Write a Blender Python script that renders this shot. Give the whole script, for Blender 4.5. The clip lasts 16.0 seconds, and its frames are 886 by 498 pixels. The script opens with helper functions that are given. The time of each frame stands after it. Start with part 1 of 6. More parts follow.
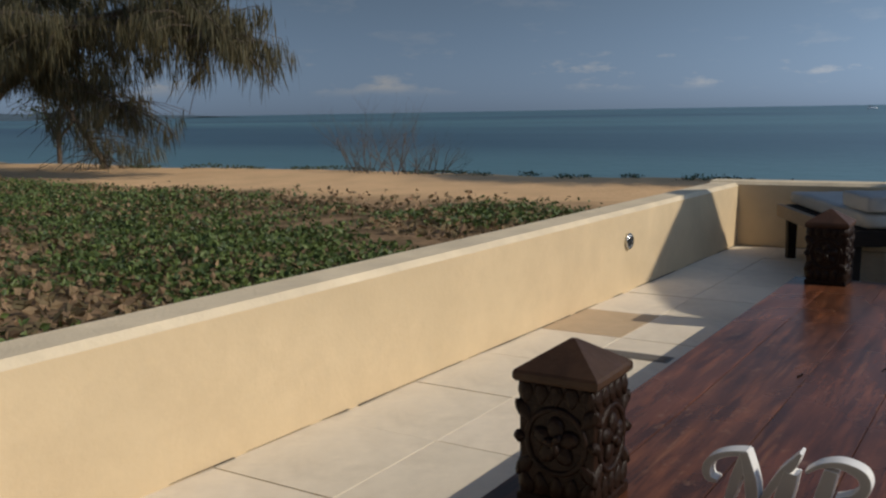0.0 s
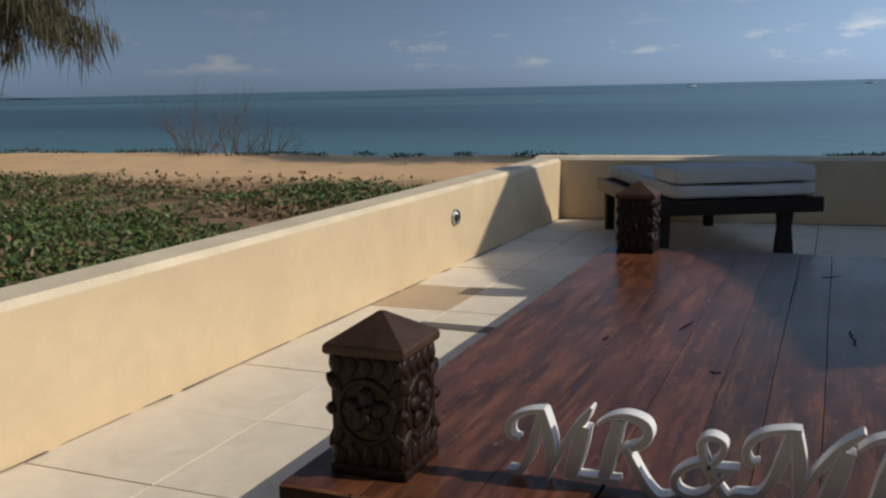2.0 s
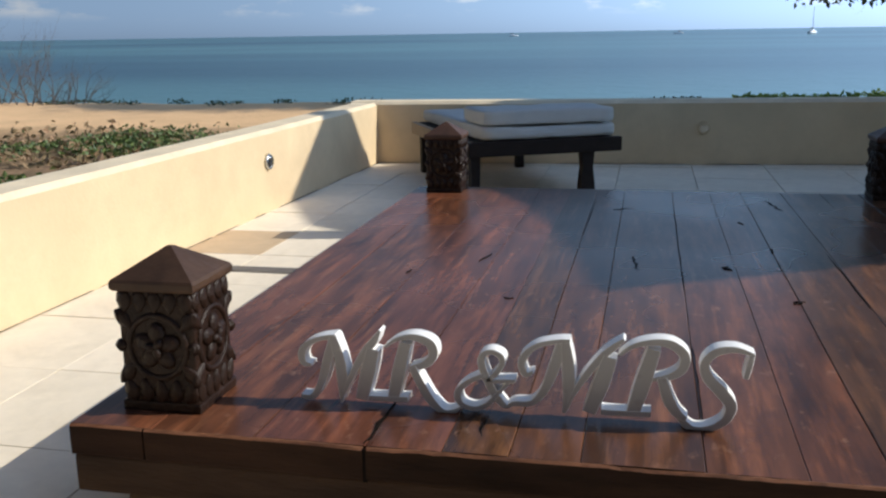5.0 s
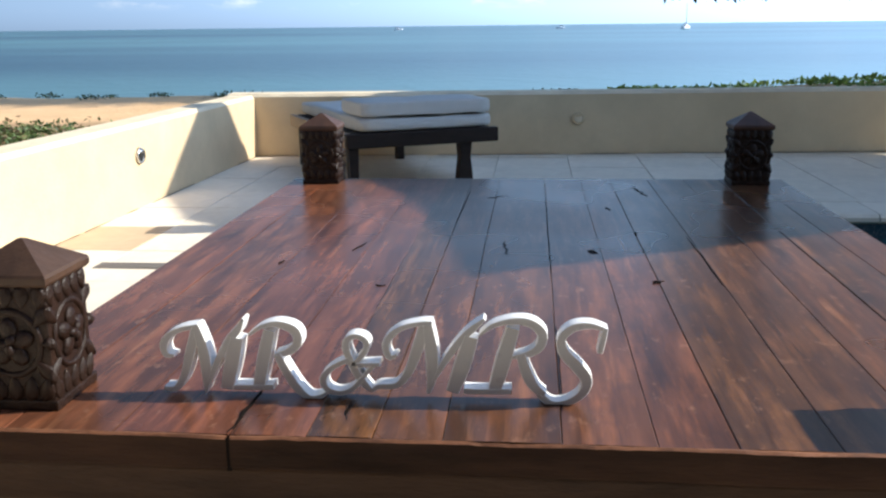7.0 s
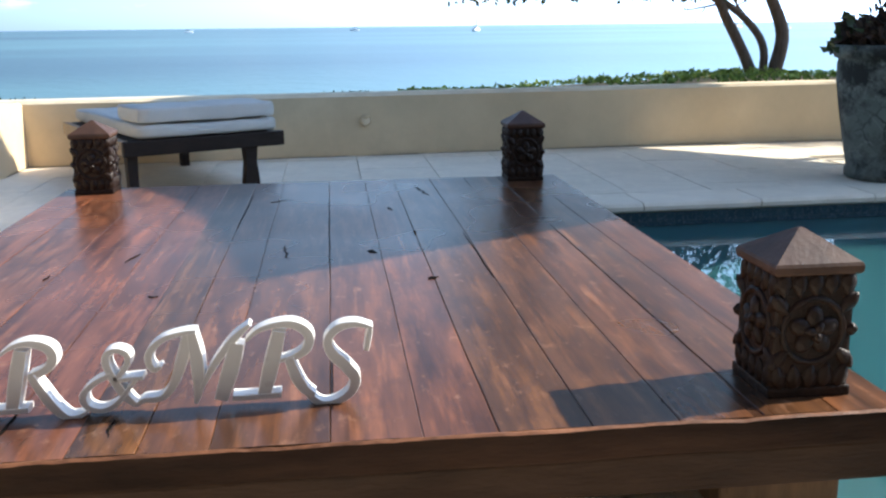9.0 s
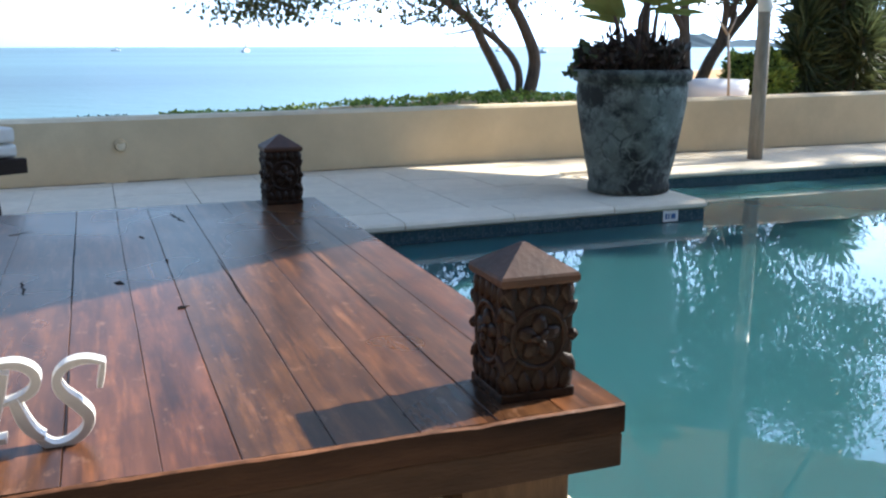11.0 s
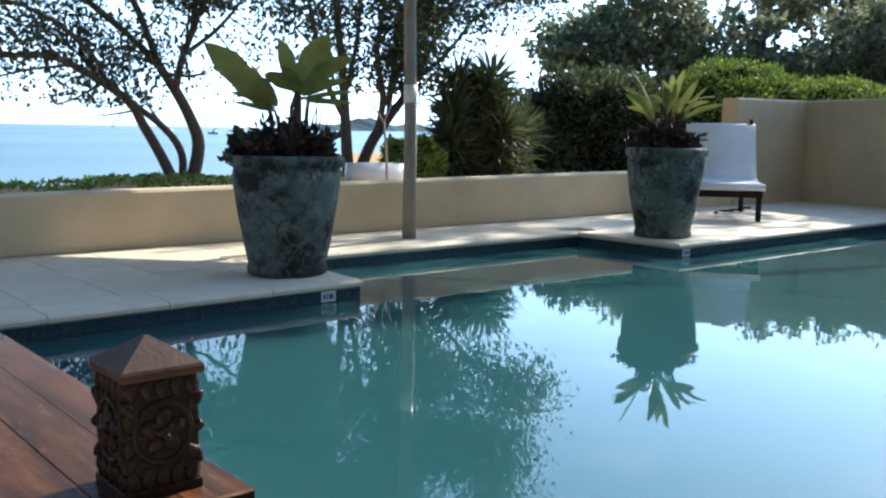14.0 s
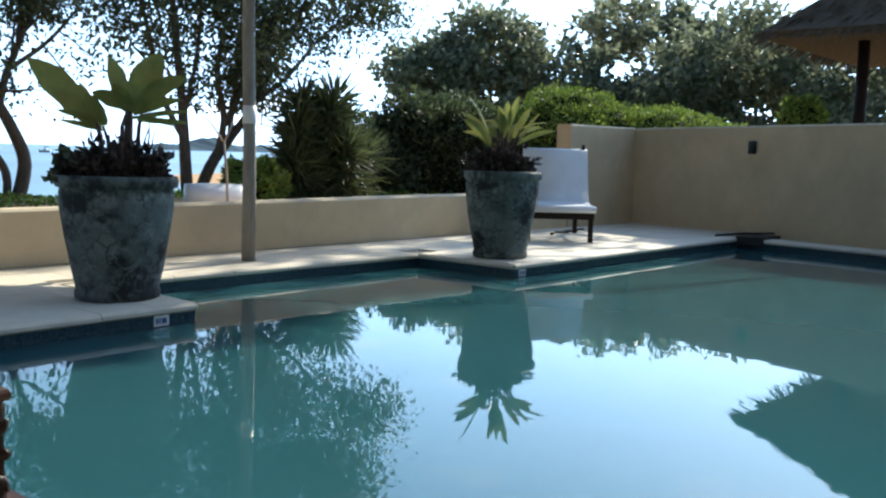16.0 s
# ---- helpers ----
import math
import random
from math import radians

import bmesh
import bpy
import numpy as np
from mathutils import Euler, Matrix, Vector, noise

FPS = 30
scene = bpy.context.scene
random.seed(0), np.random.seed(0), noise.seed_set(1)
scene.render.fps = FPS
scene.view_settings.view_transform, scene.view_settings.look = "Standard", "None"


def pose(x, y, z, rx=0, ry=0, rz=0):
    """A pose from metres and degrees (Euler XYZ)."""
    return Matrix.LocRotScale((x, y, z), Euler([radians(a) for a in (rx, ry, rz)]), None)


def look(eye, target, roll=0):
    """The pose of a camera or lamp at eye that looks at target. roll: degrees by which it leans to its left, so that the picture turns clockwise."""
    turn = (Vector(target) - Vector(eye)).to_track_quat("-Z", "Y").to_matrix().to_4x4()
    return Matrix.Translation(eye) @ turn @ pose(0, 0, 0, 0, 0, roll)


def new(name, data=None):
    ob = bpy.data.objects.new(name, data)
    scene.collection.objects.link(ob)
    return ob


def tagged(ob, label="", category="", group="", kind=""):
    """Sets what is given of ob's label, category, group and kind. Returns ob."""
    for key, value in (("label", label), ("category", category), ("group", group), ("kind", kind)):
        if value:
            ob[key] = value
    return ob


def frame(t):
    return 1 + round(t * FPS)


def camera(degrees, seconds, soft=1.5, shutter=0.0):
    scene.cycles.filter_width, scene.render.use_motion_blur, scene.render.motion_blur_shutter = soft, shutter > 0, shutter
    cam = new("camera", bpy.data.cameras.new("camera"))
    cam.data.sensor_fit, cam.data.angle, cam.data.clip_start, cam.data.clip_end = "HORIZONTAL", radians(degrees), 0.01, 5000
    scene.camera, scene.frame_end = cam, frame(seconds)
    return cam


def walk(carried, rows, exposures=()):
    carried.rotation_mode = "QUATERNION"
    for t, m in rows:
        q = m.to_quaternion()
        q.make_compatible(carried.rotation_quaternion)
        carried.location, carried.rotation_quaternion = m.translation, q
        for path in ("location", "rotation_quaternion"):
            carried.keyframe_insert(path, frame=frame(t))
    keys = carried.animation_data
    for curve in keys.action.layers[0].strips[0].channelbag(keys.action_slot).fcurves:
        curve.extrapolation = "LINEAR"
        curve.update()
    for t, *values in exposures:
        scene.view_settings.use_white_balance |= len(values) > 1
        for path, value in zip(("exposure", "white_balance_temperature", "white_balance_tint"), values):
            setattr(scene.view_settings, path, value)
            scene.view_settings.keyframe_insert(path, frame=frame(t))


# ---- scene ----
cam = camera(50.6, 16.0, 2.3)
EXPOSURES = [(0.0,-0.90,6850,10),(3.0,-0.60,6650,10),(5.5,0.15,6400,8),(7.0,0.64,6400,8),(9.0,1.12,6500,8),(10.0,1.24,6520,8),(12.5,1.06,6560,6),(14.0,0.72,6530,4),(16.0,0.60,6490,4)]
PATH = [
    (0, (0.708, -1.571, 0.977), (-0.356, 0.098, 0.687), -1.0),
    (0.5, (0.728, -1.568, 0.978), (-0.271, 0.14, 0.686), -1.1),
    (1, (0.748, -1.568, 0.979), (-0.165, 0.185, 0.675), -0.8),
    (1.5, (0.766, -1.57, 0.973), (-0.074, 0.216, 0.65), -1.0),
    (2, (0.79, -1.571, 0.972), (0.024, 0.245, 0.634), -1.3),
    (2.5, (0.806, -1.573, 0.967), (0.108, 0.267, 0.614), -1.0),
    (3, (0.827, -1.581, 0.96), (0.2, 0.283, 0.594), -0.9),
    (5.5, (0.898, -1.599, 0.932), (0.522, 0.311, 0.471), -1.0),
    (6, (0.911, -1.602, 0.927), (0.587, 0.316, 0.461), -1.0),
    (6.5, (0.926, -1.606, 0.928), (0.672, 0.322, 0.461), -0.8),
    (7, (0.943, -1.612, 0.925), (0.755, 0.324, 0.461), -0.7),
    (7.5, (0.965, -1.617, 0.926), (0.872, 0.325, 0.455), -0.7),
    (8, (0.99, -1.623, 0.924), (1.002, 0.323, 0.461), -0.6),
    (8.5, (1.011, -1.629, 0.925), (1.122, 0.313, 0.459), -0.9),
    (9, (1.025, -1.635, 0.927), (1.249, 0.297, 0.463), -0.7),
    (9.5, (1.049, -1.639, 0.929), (1.4, 0.275, 0.468), -0.3),
    (10, (1.066, -1.646, 0.93), (1.527, 0.244, 0.464), -0.2),
    (12.5, (1.141, -1.731, 0.954), (2.126, -0.021, 0.628), 0.4),
    (13, (1.15, -1.741, 0.959), (2.224, -0.081, 0.656), 0.7),
    (13.5, (1.158, -1.778, 0.966), (2.337, -0.187, 0.692), 0.4),
    (14, (1.168, -1.796, 0.968), (2.444, -0.277, 0.716), 0.9),
    (14.5, (1.171, -1.812, 0.968), (2.518, -0.352, 0.733), 1.4),
    (15, (1.174, -1.833, 0.969), (2.582, -0.43, 0.748), 1.1),
    (15.5, (1.179, -1.847, 0.968), (2.643, -0.501, 0.757), 1.5),
    (16, (1.178, -1.876, 0.974), (2.687, -0.579, 0.775), 1.6),
]
walk(cam, [(t, look(e, g, r)) for t, e, g, r in PATH], EXPOSURES)

# ---- light ----
SUN_AZ, SUN_EL = 9.4, 33.0          # degrees from +x towards +y, degrees above the horizon
world = bpy.data.worlds.new("world")
scene.world = world
world.use_nodes = True
wn, wl = world.node_tree.nodes, world.node_tree.links
sky = wn.new("ShaderNodeTexSky")
sky.sky_type, sky.sun_disc = "NISHITA", False
sky.sun_elevation, sky.sun_rotation = radians(SUN_EL), radians(90 - SUN_AZ)
sky.dust_density, sky.air_density, sky.ozone_density = 0.35, 1.0, 3.0
# thin fair-weather clouds low over the sea
geo = wn.new("ShaderNodeTexCoord")
sep = wn.new("ShaderNodeSeparateXYZ")
wl.new(geo.outputs["Generated"], sep.inputs[0])
stretch = wn.new("ShaderNodeMapping")
stretch.inputs["Scale"].default_value = (6, 6, 22)
wl.new(geo.outputs["Generated"], stretch.inputs[0])
puff = wn.new("ShaderNodeTexNoise")
puff.inputs["Scale"].default_value, puff.inputs["Detail"].default_value = 1.6, 7
puff.inputs["Roughness"].default_value = 0.6
wl.new(stretch.outputs[0], puff.inputs["Vector"])
shape = wn.new("ShaderNodeValToRGB")
shape.color_ramp.elements[0].position, shape.color_ramp.elements[1].position = 0.55, 0.68
wl.new(puff.outputs[0], shape.inputs[0])
band = wn.new("ShaderNodeValToRGB")
band.color_ramp.elements[0].position, band.color_ramp.elements[0].color = 0.018, (0, 0, 0, 1)
band.color_ramp.elements[1].position, band.color_ramp.elements[1].color = 0.029, (1, 1, 1, 1)
for at, v in ((0.046, 1.0), (0.064, 0.2), (0.3, 0.12)):
    e = band.color_ramp.elements.new(at)
    e.color = (v, v, v, 1)
wl.new(sep.outputs["Z"], band.inputs[0])
mul = wn.new("ShaderNodeMath")
mul.operation = "MULTIPLY"
wl.new(shape.outputs[0], mul.inputs[0])
wl.new(band.outputs[0], mul.inputs[1])
mul2 = wn.new("ShaderNodeMath")
mul2.operation = "MULTIPLY"
wl.new(mul.outputs[0], mul2.inputs[0])
mul2.inputs[1].default_value = 0.75
cloud = wn.new("ShaderNodeMixRGB")
cloud.inputs[2].default_value = (9.0, 9.1, 9.3, 1)
wl.new(mul2.outputs[0], cloud.inputs[0])
# sea haze: the low sky is greyer blue, and the sky is brighter on the sun's side
grey = wn.new("ShaderNodeRGBToBW")
wl.new(sky.outputs[0], grey.inputs[0])
haze = wn.new("ShaderNodeMixRGB")
haze.blend_type = "MULTIPLY"
haze.inputs[0].default_value = 1.0
haze.inputs[2].default_value = (0.62, 0.96, 1.52, 1)
wl.new(grey.outputs[0], haze.inputs[1])
low = wn.new("ShaderNodeMapRange")
for k, v in enumerate((0.08, 0.45, 0.85, 0.15)):
    low.inputs[k + 1].default_value = v
wl.new(sep.outputs["Z"], low.inputs[0])
hazed = wn.new("ShaderNodeMixRGB")
wl.new(low.outputs[0], hazed.inputs[0])
wl.new(sky.outputs[0], hazed.inputs[1])
wl.new(haze.outputs[0], hazed.inputs[2])
side = wn.new("ShaderNodeMapRange")
side.interpolation_type = "SMOOTHSTEP"
for k, v in enumerate((-0.7, 0.9, 0.70, 3.2)):
    side.inputs[k + 1].default_value = v
wl.new(sep.outputs["X"], side.inputs[0])
bright = wn.new("ShaderNodeMixRGB")
bright.blend_type = "MULTIPLY"
bright.inputs[0].default_value = 1.0
wl.new(hazed.outputs[0], cloud.inputs[1])
wl.new(cloud.outputs[0], bright.inputs[1])
wl.new(side.outputs[0], bright.inputs[2])
wl.new(bright.outputs[0], wn["Background"].inputs[0])
wn["Background"].inputs[1].default_value = 0.085

sun = new("sun", bpy.data.lights.new("sun", "SUN"))
sun.data.energy, sun.data.angle, sun.data.color = 5.0, radians(0.53), (1.0, 0.93, 0.82)
to_sun = Vector((math.cos(radians(SUN_EL)) * math.cos(radians(SUN_AZ)), math.cos(radians(SUN_EL)) * math.sin(radians(SUN_AZ)), math.sin(radians(SUN_EL))))
sun.rotation_euler = to_sun.to_track_quat("Z", "Y").to_euler()


# ---- materials ----
def material(name, base, rough=0.6, metal=0.0, vary=0.15, scale=8.0, bump=0.2, bump_scale=60.0, coat=0.0, stain=None, stain_scale=1.5, stain_amount=0.5, island=0.0, per_object=0.0, stretch=(1, 1, 1), specular=0.5, translucent=0.0, grain=None, bump_depth=0.01, stain_range=(0.48, 0.70)):
    """A surface with colour variation at two scales, stains, fine relief and piece to piece variation."""
    m = bpy.data.materials.new(name)
    m.use_nodes = True
    n, l = m.node_tree.nodes, m.node_tree.links
    b = n["Principled BSDF"]
    b.inputs["Roughness"].default_value, b.inputs["Metallic"].default_value = rough, metal
    b.inputs["Specular IOR Level"].default_value = specular
    if coat:
        b.inputs["Coat Weight"].default_value, b.inputs["Coat Roughness"].default_value = coat, 0.12
    co = n.new("ShaderNodeTexCoord")
    mp = n.new("ShaderNodeMapping")
    mp.inputs["Scale"].default_value = stretch
    l.new(co.outputs["Object"], mp.inputs[0])

    def noise_tex(s, detail=6.0, rgh=0.6):
        t = n.new("ShaderNodeTexNoise")
        t.inputs["Scale"].default_value, t.inputs["Detail"].default_value, t.inputs["Roughness"].default_value = s, detail, rgh
        l.new(mp.outputs[0], t.inputs["Vector"])
        return t

    def mix(kind, fac, c1, c2):
        x = n.new("ShaderNodeMixRGB")
        x.blend_type = kind
        for i, v in enumerate((fac, c1, c2)):
            if isinstance(v, (int, float)):
                x.inputs[i].default_value = v
            elif isinstance(v, tuple):
                x.inputs[i].default_value = (*v, 1)
            else:
                l.new(v, x.inputs[i])
        return x.outputs[0]

    def ramp(src, a, c, lo=0.0, hi=1.0):
        r = n.new("ShaderNodeMapRange")
        for i, v in enumerate((a, c, lo, hi)):
            r.inputs[i + 1].default_value = v
        l.new(src, r.inputs[0])
        return r.outputs[0]

    dark = tuple(c * (1 - vary) for c in base)
    light = tuple(min(1, c * (1 + vary)) for c in base)
    colour = mix("MIX", ramp(noise_tex(scale).outputs[0], 0.3, 0.7), dark, light)
    if grain:
        gcol, gscale, gamount = grain
        g = noise_tex(gscale, 8, 0.65)
        colour = mix("MIX", ramp(g.outputs[0], 0.5, 0.72, 0, gamount), colour, gcol)
    if stain:
        s = noise_tex(stain_scale, 8, 0.7)
        colour = mix("MIX", ramp(s.outputs[0], stain_range[0], stain_range[1], 0, stain_amount), colour, stain)
    if island or per_object:
        if island:
            g = n.new("ShaderNodeNewGeometry")
            src, amount = g.outputs["Random Per Island"], island
        else:
            g = n.new("ShaderNodeObjectInfo")
            src, amount = g.outputs["Random"], per_object
        hsv = n.new("ShaderNodeHueSaturation")
        l.new(ramp(src, 0, 1, 1 - amount, 1 + amount), hsv.inputs["Value"])
        l.new(ramp(src, 0, 1, 0.5 + amount * 0.04, 0.5 - amount * 0.04), hsv.inputs["Hue"])
        l.new(colour, hsv.inputs["Color"])
        colour = hsv.outputs[0]
    l.new(colour, b.inputs["Base Color"])
    if bump:
        bp = n.new("ShaderNodeBump")
        bp.inputs["Strength"].default_value, bp.inputs["Distance"].default_value = bump, bump_depth
        l.new(noise_tex(bump_scale, 4).outputs[0], bp.inputs["Height"])
        l.new(bp.outputs[0], b.inputs["Normal"])
    r = noise_tex(scale * 2.3)
    l.new(ramp(r.outputs[0], 0.3, 0.7, max(0.02, rough - 0.08), min(1, rough + 0.08)), b.inputs["Roughness"])
    if translucent:
        t = n.new("ShaderNodeBsdfTranslucent")
        l.new(colour, t.inputs[0])
        x = n.new("ShaderNodeMixShader")
        x.inputs[0].default_value = translucent
        l.new(b.outputs[0], x.inputs[1])
        l.new(t.outputs[0], x.inputs[2])
        l.new(x.outputs[0], n["Material Output"].inputs[0])
    return m


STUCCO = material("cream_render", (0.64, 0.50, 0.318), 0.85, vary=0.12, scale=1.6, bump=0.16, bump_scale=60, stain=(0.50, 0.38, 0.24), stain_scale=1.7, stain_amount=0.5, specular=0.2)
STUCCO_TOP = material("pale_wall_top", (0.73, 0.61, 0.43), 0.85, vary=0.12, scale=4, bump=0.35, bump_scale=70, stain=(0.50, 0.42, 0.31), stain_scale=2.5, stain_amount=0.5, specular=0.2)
TILE = material("sandstone_paver", (0.78, 0.69, 0.55), 0.7, vary=0.07, scale=5, bump=0.18, bump_scale=120, stain=(0.52, 0.44, 0.33), stain_scale=2.0, stain_amount=0.35, per_object=0.05, specular=0.25)
TILE_TAN = material("tan_paver", (0.52, 0.39, 0.25), 0.7, vary=0.08, scale=5, bump=0.18, bump_scale=120, per_object=0.05, specular=0.25)
TILE_GREY = material("grey_paver", (0.23, 0.21, 0.19), 0.7, vary=0.08, scale=5, bump=0.18, bump_scale=120, specular=0.25)
# for the added unseen walls: dark, so that they bounce little light
SKY_BLOCKER = material("sky_blocker_boards", (0.15, 0.115, 0.085), 0.7, vary=0.2, scale=3, bump=0.3, bump_scale=40, specular=0.2, stretch=(6, 6, 0.6))
MORTAR = material("mortar", (0.52, 0.45, 0.34), 0.9, vary=0.15, scale=12, bump=0.3)
WOOD = material("varnished_plank", (0.112, 0.043, 0.021), 0.27, vary=0.45, scale=4.2, bump=0, coat=0.0, specular=0.3, stain=(0.026, 0.012, 0.008), stain_scale=2.2, stain_amount=0.85, per_object=0.25, stretch=(5.5, 0.55, 5.5), grain=((0.32, 0.115, 0.045), 5.0, 0.65), bump_depth=0.004)
# worn lip, its orange brightened to paint the highlight along the edge
WORN_LIT_LIP = material("worn_lit_lip", (0.20, 0.085, 0.042), 0.5, specular=0.3, vary=0.5, scale=14, bump=0.3, bump_scale=60, stain=(0.06, 0.028, 0.016), stain_scale=9, stain_amount=0.9, stretch=(1, 3, 3))
# paler than the rails: sunlight on the foot is painted into its colour
LEGWOOD = material("sunlit_timber_foot", (0.10, 0.062, 0.036), 0.75, specular=0.15, vary=0.3, scale=6, bump=0.4, bump_scale=45, stain=(0.045, 0.026, 0.016), stain_scale=4, stain_amount=0.6, stretch=(3, 3, 0.6))
WOOD_EDGE = material("dark_plank_edge", (0.026, 0.0135, 0.0075), 0.75, specular=0.1, vary=0.6, scale=4, bump=0.35, bump_scale=50, stain=(0.022, 0.011, 0.007), stain_scale=3, stain_amount=0.8, stretch=(0.6, 3, 3), per_object=0.15)
CARVED = material("carved_dark_wood", (0.020, 0.0095, 0.0056), 0.40, vary=0.5, scale=22, bump=0.4, bump_scale=90, stain=(0.009, 0.005, 0.0035), stain_scale=9, stain_amount=0.8, coat=0.0, specular=0.2)
CAP = material("post_cap_wood", (0.060, 0.030, 0.0175), 0.5, vary=0.45, scale=10, bump=0.14, bump_scale=70, stain=(0.06, 0.028, 0.017), stain_scale=7, stain_amount=0.7, specular=0.3, per_object=0.2)
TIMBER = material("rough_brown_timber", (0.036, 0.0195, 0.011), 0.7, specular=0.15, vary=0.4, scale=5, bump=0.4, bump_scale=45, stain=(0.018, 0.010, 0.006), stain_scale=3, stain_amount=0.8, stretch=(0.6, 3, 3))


def plank_grain(m):
    """Each plank has grain of its own, with fine lengthwise streaks and worn orange flecks."""
    n, l = m.node_tree.nodes, m.node_tree.links
    b = n["Principled BSDF"]
    mp = next(q for q in n if q.type == "MAPPING")
    info = n.new("ShaderNodeObjectInfo")
    off = n.new("ShaderNodeVectorMath")
    off.operation = "MULTIPLY"
    l.new(info.outputs["Random"], off.inputs[0])
    off.inputs[1].default_value = (31, 17, 5)
    l.new(off.outputs[0], mp.inputs["Location"])
    fine = n.new("ShaderNodeMapping")
    fine.inputs["Scale"].default_value = (60, 3.2, 20)
    co = next(q for q in n if q.type == "TEX_COORD")
    l.new(co.outputs["Object"], fine.inputs[0])
    l.new(off.outputs[0], fine.inputs["Location"])
    colour = b.inputs["Base Color"].links[0].from_socket
    spots = n.new("ShaderNodeMapping")
    spots.inputs["Scale"].default_value = (2.2, 1, 1)
    l.new(co.outputs["Object"], spots.inputs[0])
    l.new(off.outputs[0], spots.inputs["Location"])
    for space, scale, lo, hi, tint, amount in ((fine, 1.0, 0.52, 0.68, (0.022, 0.010, 0.007, 1), 0.28), (fine, 0.45, 0.60, 0.72, (0.40, 0.17, 0.08, 1), 0.42), (spots, 5.0, 0.52, 0.66, (0.030, 0.014, 0.010, 1), 0.40), (spots, 17.0, 0.60, 0.72, (0.34, 0.18, 0.11, 1), 0.40)):
        t = n.new("ShaderNodeTexNoise")
        t.inputs["Scale"].default_value, t.inputs["Detail"].default_value, t.inputs["Roughness"].default_value = scale, 5, 0.6
        l.new(space.outputs[0], t.inputs["Vector"])
        r = n.new("ShaderNodeMapRange")
        for k, v in enumerate((lo, hi, 0.0, amount)):
            r.inputs[k + 1].default_value = v
        l.new(t.outputs[0], r.inputs[0])
        x = n.new("ShaderNodeMixRGB")
        x.inputs[2].default_value = tint
        l.new(r.outputs[0], x.inputs[0])
        l.new(colour, x.inputs[1])
        colour = x.outputs[0]
    l.new(colour, b.inputs["Base Color"])
    sheen = n.new("ShaderNodeTexNoise")
    sheen.inputs["Scale"].default_value, sheen.inputs["Detail"].default_value = 2.2, 1
    l.new(co.outputs["Object"], sheen.inputs["Vector"])
    r = n.new("ShaderNodeMapRange")
    for k, v in enumerate((0.3, 0.7, 0.24, 0.32)):
        r.inputs[k + 1].default_value = v
    l.new(sheen.outputs[0], r.inputs[0])
    l.new(r.outputs[0], b.inputs["Roughness"])


plank_grain(WOOD)
CRACK = material("dirt_filled_crack", (0.005, 0.003, 0.002), 0.8, vary=0.3, scale=30, bump=0.2, specular=0.1)
# letter fronts: their shade is put into this grey, sunlit edges stay white
SHADED_FACE = material("shaded_letter_face", (0.36, 0.347, 0.332), 0.34, vary=0.05, scale=10, bump=0.03, bump_scale=80, specular=0.5)
WHITE = material("white_painted_board", (0.80, 0.79, 0.77), 0.45, vary=0.03, scale=10, bump=0.05, bump_scale=80)
CUSHION = material("canvas_cushion", (0.50, 0.49, 0.455), 0.9, vary=0.06, scale=6, bump=0.25, bump_scale=260, stain=(0.55, 0.5, 0.42), stain_scale=3, stain_amount=0.4, specular=0.1)
SEATWHITE = material("white_sling_fabric", (0.80, 0.80, 0.80), 0.85, vary=0.04, scale=6, bump=0.2, bump_scale=200, specular=0.1)
TEAK = material("dark_teak", (0.018, 0.0105, 0.007), 0.6, specular=0.2, vary=0.3, scale=9, bump=0.25, bump_scale=60, stretch=(1, 4, 4))
TEAK_PALE = material("pale_teak", (0.30, 0.21, 0.13), 0.6, vary=0.2, scale=9, bump=0.25, bump_scale=60, stretch=(1, 4, 4))
POLE = material("grey_weathered_pole", (0.29, 0.26, 0.22), 0.75, vary=0.25, scale=9, bump=0.4, bump_scale=50, stain=(0.20, 0.16, 0.13), stain_scale=4, stretch=(4, 4, 0.6))
CANVAS = material("umbrella_canvas", (0.60, 0.55, 0.46), 0.9, vary=0.05, scale=4, bump=0.15, bump_scale=200)


